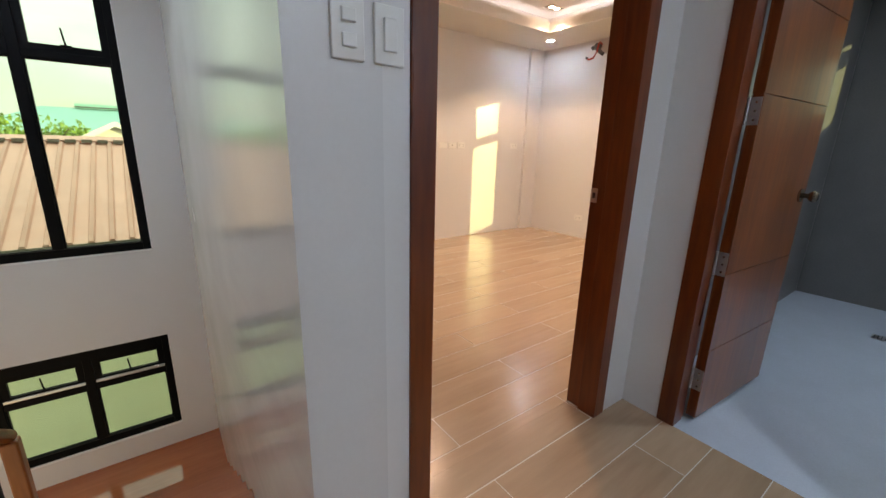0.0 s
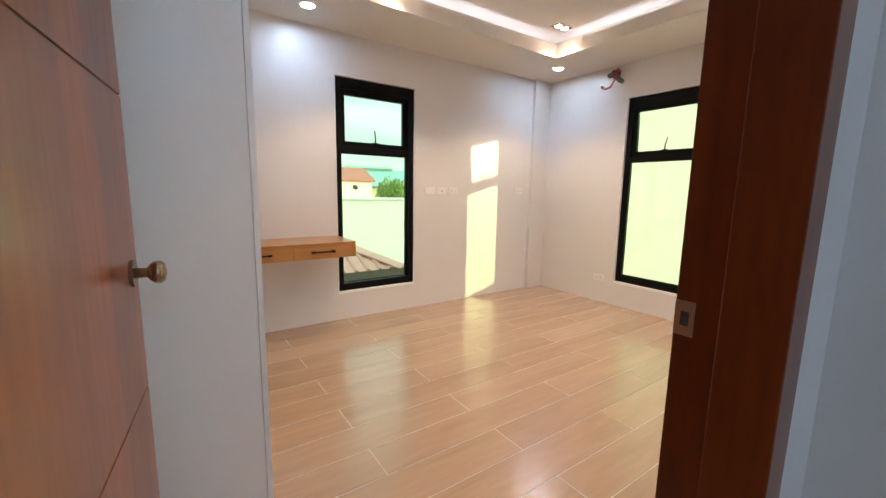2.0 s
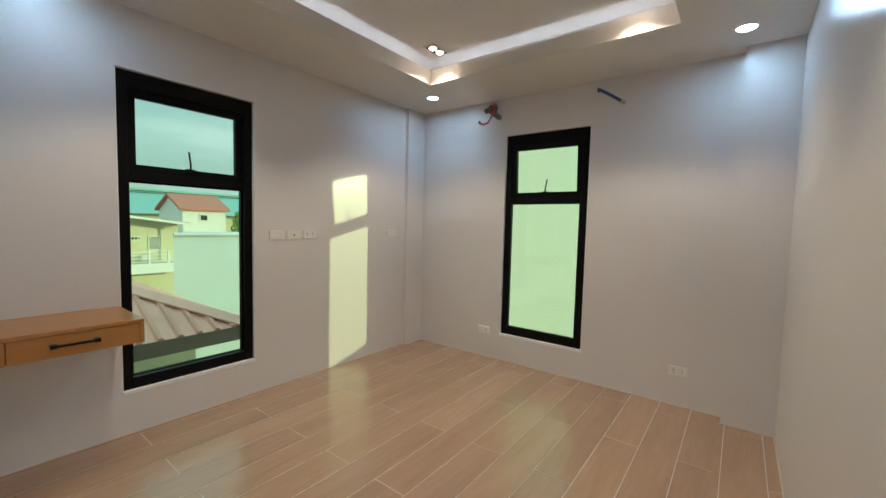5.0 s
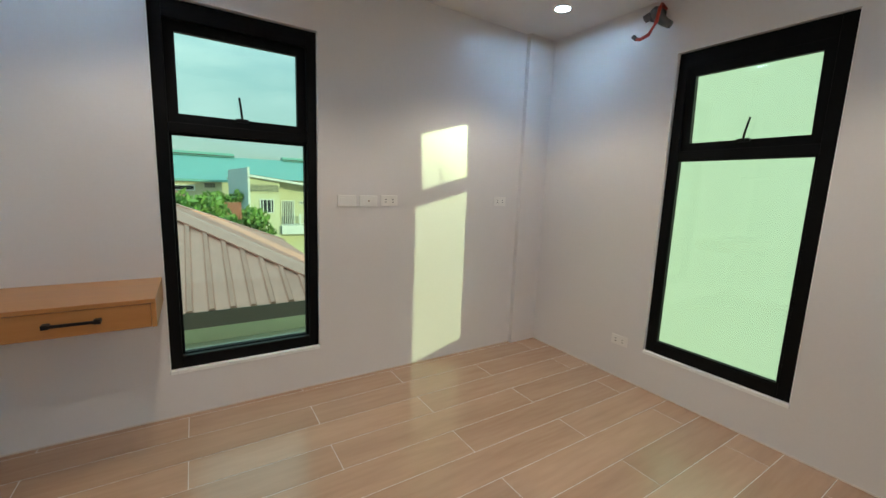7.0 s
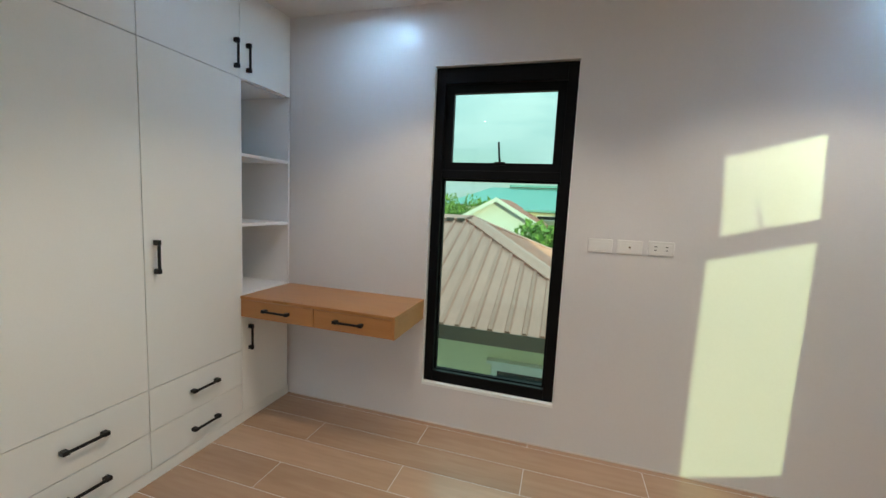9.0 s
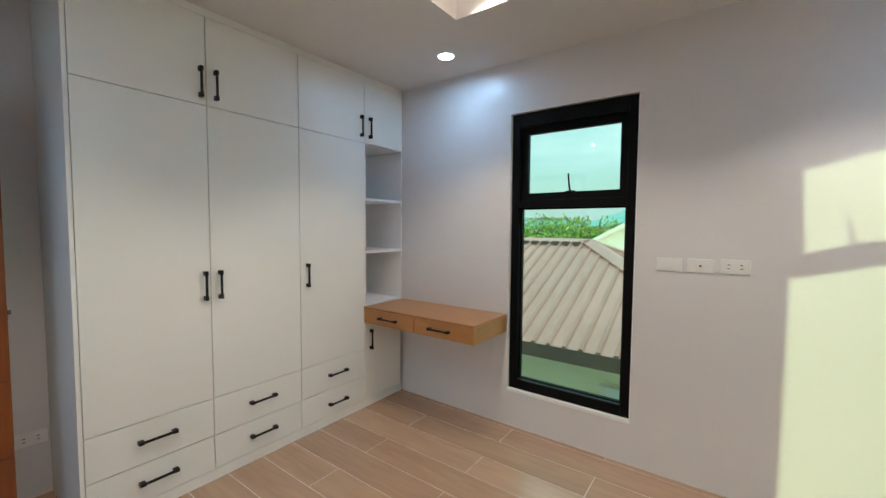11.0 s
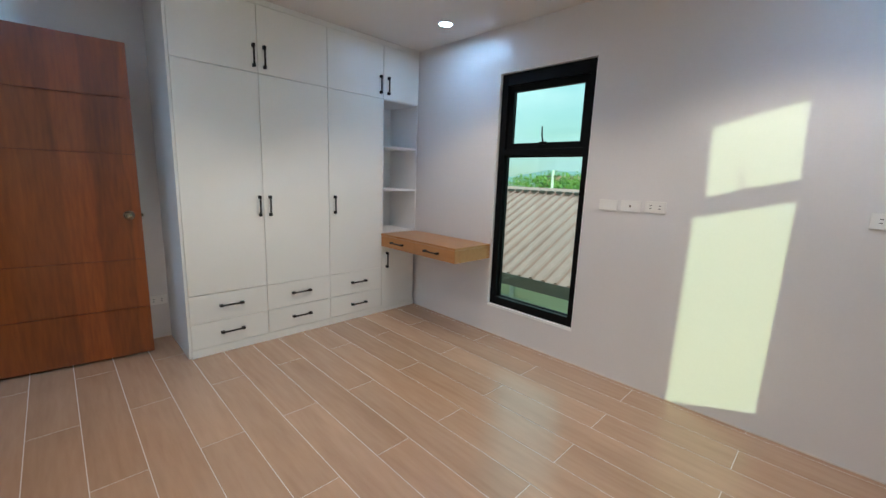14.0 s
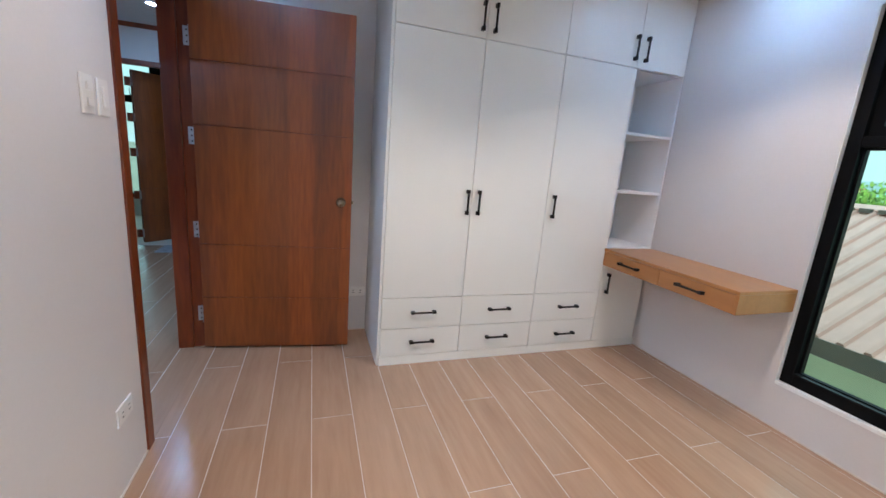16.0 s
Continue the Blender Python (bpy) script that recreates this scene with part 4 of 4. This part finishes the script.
    for wx, wide in ((0.85, 1.13), (3.30, 1.35)):
        w = part("window", cube(wx, wx + wide, ey0 + 0.44, ey0 + 0.499, -1.75, -0.60, 0.01), WHITE_R, h, "white framed window")
        for k in range(2):
            u = wx + 0.08 + k * (wide - 0.12) / 2
            part("pane", cube(u, u + (wide - 0.2) / 2, ey0 + 0.43, ey0 + 0.439, -1.66, -0.70), DARKW, w)
        part("ledge", cube(wx - 0.06, wx + wide + 0.06, ey0 + 0.38, ey0 + 0.499, -0.598, -0.56), WHITE_R, w)
    part("downpipe", tube(bmesh.new(), [(1.72, ey0 + 0.44, ez - 0.18), (1.72, ey0 + 0.44, -3.6)], 0.04, 10), WHITE_R, h, smooth=True)
    return h


hip_house()


def gable_house(x0, x1, y0, y1, zw, zr, wall, roofm, label, ridge_along="y", windows=(), eave=0.35):
    h = empty("house", (0, 0, 0), label, "house", "houses outside")
    part("wall", cube(x0, x1, y0, y1, -3.6, zw), wall, h)
    bm, g = bmesh.new(), bmesh.new()
    t = 0.14
    if ridge_along == "y":
        xm = (x0 + x1) / 2
        k = (zr - zw) / (xm - x0)
        pts = [(x0 - eave, zw - k * eave), (xm, zr), (x1 + eave, zw - k * eave)]
        rings = [[bm.verts.new((x, y, z + d)) for x, z in pts for d in (0, t)] for y in (y0 - eave, y1 + eave)]
        gv = [[g.verts.new((x, y, z)) for x, z in ((x0, zw), (x1, zw), (xm, zr))] for y in (y0, y1)]
    else:
        ym = (y0 + y1) / 2
        k = (zr - zw) / (ym - y0)
        pts = [(y0 - eave, zw - k * eave), (ym, zr), (y1 + eave, zw - k * eave)]
        rings = [[bm.verts.new((x, y, z + d)) for y, z in pts for d in (0, t)] for x in (x0 - eave, x1 + eave)]
        gv = [[g.verts.new((x, y, z)) for y, z in ((y0, zw), (y1, zw), (ym, zr))] for x in (x0, x1)]
    a, b = rings
    for q in ((0, 2, 3, 1), (2, 4, 5, 3)):
        bm.faces.new([a[i] for i in q])
        bm.faces.new([b[i] for i in q])
    for i, j in ((0, 2), (2, 4), (1, 3), (3, 5), (0, 1), (4, 5)):
        bm.faces.new((a[i], a[j], b[j], b[i]))
    part("roof", bm, roofm, h)
    for tri in gv:
        g.faces.new(tri)
    part("gable", g, wall, h)
    for wx0, wx1, wz0, wz1 in windows:
        w = part("window", cube(wx0, wx1, y0 - 0.05, y0 - 0.005, wz0, wz1), WHITE_R, h)
        part("pane", cube(wx0 + 0.08, wx1 - 0.08, y0 - 0.07, y0 - 0.051, wz0 + 0.08, wz1 - 0.08), DARKW, w)
    return h


red_gable = gable_house(-2.3, 2.7, 26, 32, 0.42, 1.80, WHITE_R, RED_R, "white gabled house with a red metal roof and white bargeboards", "y")
for sx in (-1, 1):
    bm = bmesh.new()
    a, b = Vector((0.2, 25.60, 1.97)), Vector((0.2 + sx * 2.85, 25.60, 0.40))
    vs = [bm.verts.new(v + o) for v in (a, b) for o in (Vector((0, -0.05, 0)), Vector((0, 0.04, 0)), Vector((0, 0.04, -0.24)), Vector((0, -0.05, -0.24)))]
    for q in ((0, 4, 5, 1), (1, 5, 6, 2), (2, 6, 7, 3), (3, 7, 4, 0), (0, 1, 2, 3), (4, 7, 6, 5)):
        bm.faces.new([vs[k] for k in q])
    part("bargeboard", bm, WHITE_R, red_gable, "white bargeboard")


def yellow_house():
    """A long yellow house with a falling roof, louvre vent, barred windows and a railed porch."""
    h = empty("yellow_house", (0, 0, 0), "yellow house with a falling brown roof, louvre vent and railed porch", "house", "houses outside")
    drop = (1.62 - 0.98) / (10.9 - 5.85)
    top = lambda x: 1.62 - drop * (x - 5.85)
    for x0, x1, y0 in ((5.89, 7.35, 25.0), (7.35, 10.75, 25.9)):
        bm = bmesh.new()
        vs = [bm.verts.new((x, y, z)) for x in (x0, x1) for y in (y0, 30) for z in (-3.6, top(x) - 0.02)]
        for q in ((0, 1, 3, 2), (4, 6, 7, 5), (0, 4, 5, 1), (2, 3, 7, 6), (0, 2, 6, 4), (1, 5, 7, 3)):
            bm.faces.new([vs[k] for k in q])
        part("wall", bm, YELLOW, h)
    for nm, y0, y1, lift, t, mat in (("roof", 24.75, 30.2, 0.07, 0.07, ROOF_D), ("fascia", 24.70, 24.748, 0.0, 0.12, WHITE_R)):
        bm = bmesh.new()
        vs = [bm.verts.new((x, y, top(x) + lift + d)) for x in (5.80, 10.95) for y in (y0, y1) for d in (-0.07, t - 0.07)]
        for q in ((0, 1, 3, 2), (4, 6, 7, 5), (0, 4, 5, 1), (2, 3, 7, 6), (0, 2, 6, 4), (1, 5, 7, 3)):
            bm.faces.new([vs[k] for k in q])
        part(nm, bm, mat, h)
    vent = part("louvre_vent", cube(5.95, 7.30, 24.96, 24.998, 0.80, 1.16), SLOT, h, "louvre vent with pale slats")
    for k in range(5):
        part("slat", cube(5.95, 7.30, 24.90, 24.955, 0.81 + k * 0.072, 0.845 + k * 0.072), CREAM, vent)
    for x0, x1, z0, z1, y, bars in ((6.35, 7.05, -0.32, 0.44, 25.0, 3), (7.55, 8.27, -1.1, 0.35, 25.9, 6), (9.40, 9.95, -0.40, 0.34, 25.9, 5), (8.55, 9.1, 0.1, 0.34, 25.9, 3)):
        w = part("window", cube(x0, x1, y - 0.06, y - 0.002, z0, z1), WHITE_R, h, "white framed barred window")
        part("pane", cube(x0 + 0.06, x1 - 0.06, y - 0.07, y - 0.061, z0 + 0.06, z1 - 0.06), DARKW, w)
        for k in range(bars):
            u = x0 + 0.06 + (k + 0.5) * (x1 - x0 - 0.12) / bars
            part("bar", cube(u - 0.02, u + 0.02, y - 0.10, y - 0.071, z0 + 0.06, z1 - 0.06), WHITE_R, w)
    porch = part("porch", cube(7.4, 10.8, 24.8, 25.89, -1.45, -0.98), WHITE_R, h, "white porch with thin rails")
    for z in (-0.88, -0.72, -0.56, -0.40):
        part("rail", cube(8.3, 10.7, 24.84, 24.88, z - 0.018, z + 0.018), WHITE_R, porch)
    for x in (8.3, 9.1, 9.9, 10.6):
        part("post", cube(x, x + 0.09, 24.82, 24.90, -0.98, -0.36 if x < 10 else top(10.6) - 0.1), WHITE_R, porch)
    part("condenser", cube(9.05, 9.40, 25.6, 25.88, -0.9, -0.62, 0.02), WHITE_R, h, "white outdoor condenser box")
    return h


yellow_house()
party = empty("party_wall", (0, 0, 0), "tall faded blue party wall with a pale end", "wall")
bm = bmesh.new()
c = [(5.02, 26.2), (5.80, 24.9), (5.88, 24.95), (5.10, 26.25)]
b0, b1 = [bm.verts.new((x, y, -3.6)) for x, y in c], [bm.verts.new((x, y, z)) for (x, y), z in zip(c, (1.88, 2.02, 2.02, 1.88))]
bm.faces.new(b1)
for i in range(4):
    bm.faces.new((b0[i], b0[(i + 1) % 4], b1[(i + 1) % 4], b1[i]))
part("wall", bm, BLUE_W, party)
part("end_pier", cube(5.80, 5.90, 24.80, 24.89, -3.6, 2.04), WHITE_R, party)
gate = empty("red_gate", (0, 0, 0), "faded red corrugated fence panel", "fence")
for k in range(7):
    part("sheet_rib", cube(4.50 + k * 0.09, 4.575 + k * 0.09, 21.0, 21.03, -3.6, 0.42), RED_R, gate)
part("rail", cube(4.46, 5.14, 21.031, 21.06, 0.22, 0.28), ROOF_D, gate)
gable_house(12.4, 15.0, 30, 34, 1.85, 2.75, WHITE_R, RED_R, "white house with a red-brown roof and small window", "x", ((13.36, 13.9, 1.08, 1.56),), eave=0.22)
shed = gable_house(1.2, 5.0, 31, 37, 1.22, 1.42, CREAM, TEAL_R, "long cream house with a dark window and vent blocks", "x", ((2.2, 3.55, 0.62, 1.0),))
for k in range(4):
    for q in range(2):
        part("vent_block", cube(4.05 + k * 0.15, 4.16 + k * 0.15, 30.94, 30.998, 0.86 + q * 0.14, 0.96 + q * 0.14), SLOT, shed)
for x, y, w, z, mt, rf in ((-14.6, 46, 3.2, 1.5, WHITE_R, TEAL_R), (-19.5, 44, 3.0, 1.3, CREAM, RED_R), (-17.0, 52, 3.6, 2.0, PALE_C, ROOF_D)):
    gable_house(x, x + w, y, y + 4, z, z + 0.7, mt, rf, "small distant house with a low metal roof", "x", ((x + 0.5, x + 1.3, z - 1.1, z - 0.4),))
low = empty("boundary_building", (0, 0, 0), "low plain pale blue-white walled building", "building")
bm = bmesh.new()
c = [(5.93, 12.05), (11.0, 11.4), (11.0, 14.0), (6.95, 14.4)]
b0, b1 = [bm.verts.new((x, y, -3.6)) for x, y in c], [bm.verts.new((x, y, 0.92)) for x, y in c]
bm.faces.new(b1)
for i in range(4):
    bm.faces.new((b0[i], b0[(i + 1) % 4], b1[(i + 1) % 4], b1[i]))
part("wall", bm, PALE_C, low)
part("coping", tube(bmesh.new(), [(5.93, 12.03, 0.93), (11.0, 11.38, 0.93)], 0.05, 6), PALE_C, low)
east = empty("neighbour_building", (0, 0, 0), "tall plain pale neighbouring building", "building")
east.matrix_world = pose(7.75, 5.75, -3.6, 0, 0, -30)
part("wall", cube(0, 4.2, 0, 0.35, 0, 7.0), PLAIN_W, east)
part("parapet", cube(-0.06, 4.26, -0.06, 0.41, 7.0, 7.2), WHITE_R, east)

hall_roof = empty("warehouse", (0, 0, 0), "very long teal metal roofed market hall far away", "warehouse", kind="")
bm = bmesh.new()
c = [bm.verts.new(v) for v in ((-14, 62, 1.75), (70, 62, 1.75), (70, 78, 5.2), (-9.5, 78, 5.2))]
bm.faces.new(c)
part("roof", bm, TEAL_R, hall_roof)
part("wall", cube(-14, 70, 64, 78, -3.6, 1.7), CREAM, hall_roof)
for x, w in ((-6, 15.5), (17, 24), (46, 20)):
    vent = part("ridge_vent", cube(x, x + w, 77, 79, 5.1, 5.75), TEAL_R, hall_roof)
    part("gap", cube(x, x + w, 76.9, 76.99, 5.22, 5.36), SLOT, vent)


def tree(x, y, z_top, spread, seed, n=1500):
    rnd = random.Random(seed)
    t = empty("tree", (x, y, -3.6), "leafy green tree with an uneven crown", "tree", "trees outside")
    hgt = z_top + 3.6
    bm = tube(bmesh.new(), [(0, 0, 0), (0.1, 0.05, hgt * 0.4), (0.0, 0.1, hgt * 0.8)], [0.16, 0.12, 0.04], 8)
    for k in range(5):
        a = k * 1.3 + rnd.random()
        tube(bm, [(0.05, 0.05, hgt * (0.4 + 0.06 * k)), (math.cos(a) * spread * 0.6, math.sin(a) * spread * 0.6, hgt * (0.65 + 0.06 * k))], [0.06, 0.02], 6)
    part("trunk", bm, BARK, t)
    bm = bmesh.new()
    blobs = [(Vector((rnd.uniform(-0.7, 0.7) * spread, rnd.uniform(-0.7, 0.7) * spread, hgt * rnd.uniform(0.62, 0.9))), spread * rnd.uniform(0.25, 0.5)) for _ in range(11)]
    for _ in range(n):
        c, r = rnd.choice(blobs)
        d = Vector((rnd.gauss(0, 1), rnd.gauss(0, 1), rnd.gauss(0, 0.7))).normalized() * r * rnd.uniform(0.6, 1.05)
        p = c + d
        q = Euler((rnd.uniform(0, 6), rnd.uniform(0, 6), rnd.uniform(0, 6))).to_matrix()
        s = rnd.uniform(0.09, 0.19)
        bm.faces.new([bm.verts.new(p + q @ Vector(v) * s) for v in ((-1, 0, 0), (0, -0.5, 0.1), (1, 0, 0), (0, 0.5, 0.1))])
    part("crown", bm, LEAF, t)


for i, (x, y, z, s) in enumerate(((3.6, 20, 0.95, 1.6), (5.2, 22, 0.2, 1.2), (2.2, 19, 0.6, 1.3), (16.5, 30, 2.0, 1.8), (-9.8, 31, 2.3, 2.6), (-6.4, 31, 2.35, 2.8), (-13.8, 33, 2.0, 2.4), (-3.4, 33, 2.3, 2.4), (5.0, 26, 1.6, 1.0), (18.6, 33, 2.2, 2.0), (-7.9, 30.5, 2.0, 2.4), (-5.0, 32, 1.8, 2.0))):
    tree(x, y, z, s, 40 + i)
pole = empty("utility_pole", (-9.6, 28, -3.6), "pale concrete utility pole", "pole")
part("shaft", tube(bmesh.new(), [(0, 0, 0), (0, 0, 5.8)], [0.14, 0.09], 10), WHITE_R, pole)
part("crossarm", cube(-0.5, 0.5, -0.05, 0.05, 5.3, 5.4), ROOF_D, pole)

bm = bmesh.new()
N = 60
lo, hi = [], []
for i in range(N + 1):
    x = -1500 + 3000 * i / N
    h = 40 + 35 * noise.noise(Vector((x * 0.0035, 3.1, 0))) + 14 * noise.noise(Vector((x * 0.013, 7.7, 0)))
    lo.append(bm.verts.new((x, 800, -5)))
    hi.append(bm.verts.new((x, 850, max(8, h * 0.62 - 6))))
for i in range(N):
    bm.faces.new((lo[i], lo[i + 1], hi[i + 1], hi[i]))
structure("backdrop_hills", bm, HILL, "haze-tinted blue-green hills on the horizon", "backdrop")

# ---- floor planks, last ----
PITCH, LENGTH, JOINT, Y0, X0 = 0.2015, 1.21, 0.0036, 1.979, 2.125
floors = [structure("floor", cube(XW + 0.01, XE - 0.01, YS, YN - 0.01, -0.0030, -0.0008), GROUT, "glossy wood-look plank tiles with pale joints in the bedroom"),
          structure("floor_doorway", cube(DX0 + 0.01, DX1 - 0.01, HALL_Y, YS - 0.002, -0.0030, -0.0008), GROUT, "wood-look plank tiles in the doorway"),
          structure("floor_hall", cube(-1.19, 2.98, -0.89, HALL_Y - 0.002, -0.0030, -0.0008), GROUT, "wood-look plank tiles with pale joints in the hall")]
RECTS = [(XW, XE, YS, YN), (DX0 + 0.07, DX1 - 0.07, HALL_Y, YS), (-1.2, 2.985, -0.9, HALL_Y)]
plank_meshes = {}
for parent, (rx0, rx1, ry0, ry1) in zip(floors, RECTS):
    for row in range(-15, 16):
        y0, y1 = Y0 + row * PITCH, Y0 + (row + 1) * PITCH
        c0, c1 = max(y0 + JOINT / 2, ry0), min(y1 - JOINT / 2, ry1)
        if c1 - c0 < 0.006:
            continue
        shift = X0 + (0.5 * LENGTH if row % 2 == 0 else 0.0)
        for k in range(-5, 5):
            x0, x1 = shift + k * LENGTH, shift + (k + 1) * LENGTH
            b0, b1 = max(x0 + JOINT / 2, rx0), min(x1 - JOINT / 2, rx1)
            if b1 - b0 < 0.006:
                continue
            key = (round(b1 - b0, 4), round(c1 - c0, 4))
            if key not in plank_meshes:
                plank_meshes[key] = mesh_of("plank", cube(0, b1 - b0, 0, c1 - c0, -0.002, 0.0, 0.0006), PLANK_W)
            ob = new("plank", plank_meshes[key])
            ob.parent = parent
            ob.location = (b0, c0, 0.0)
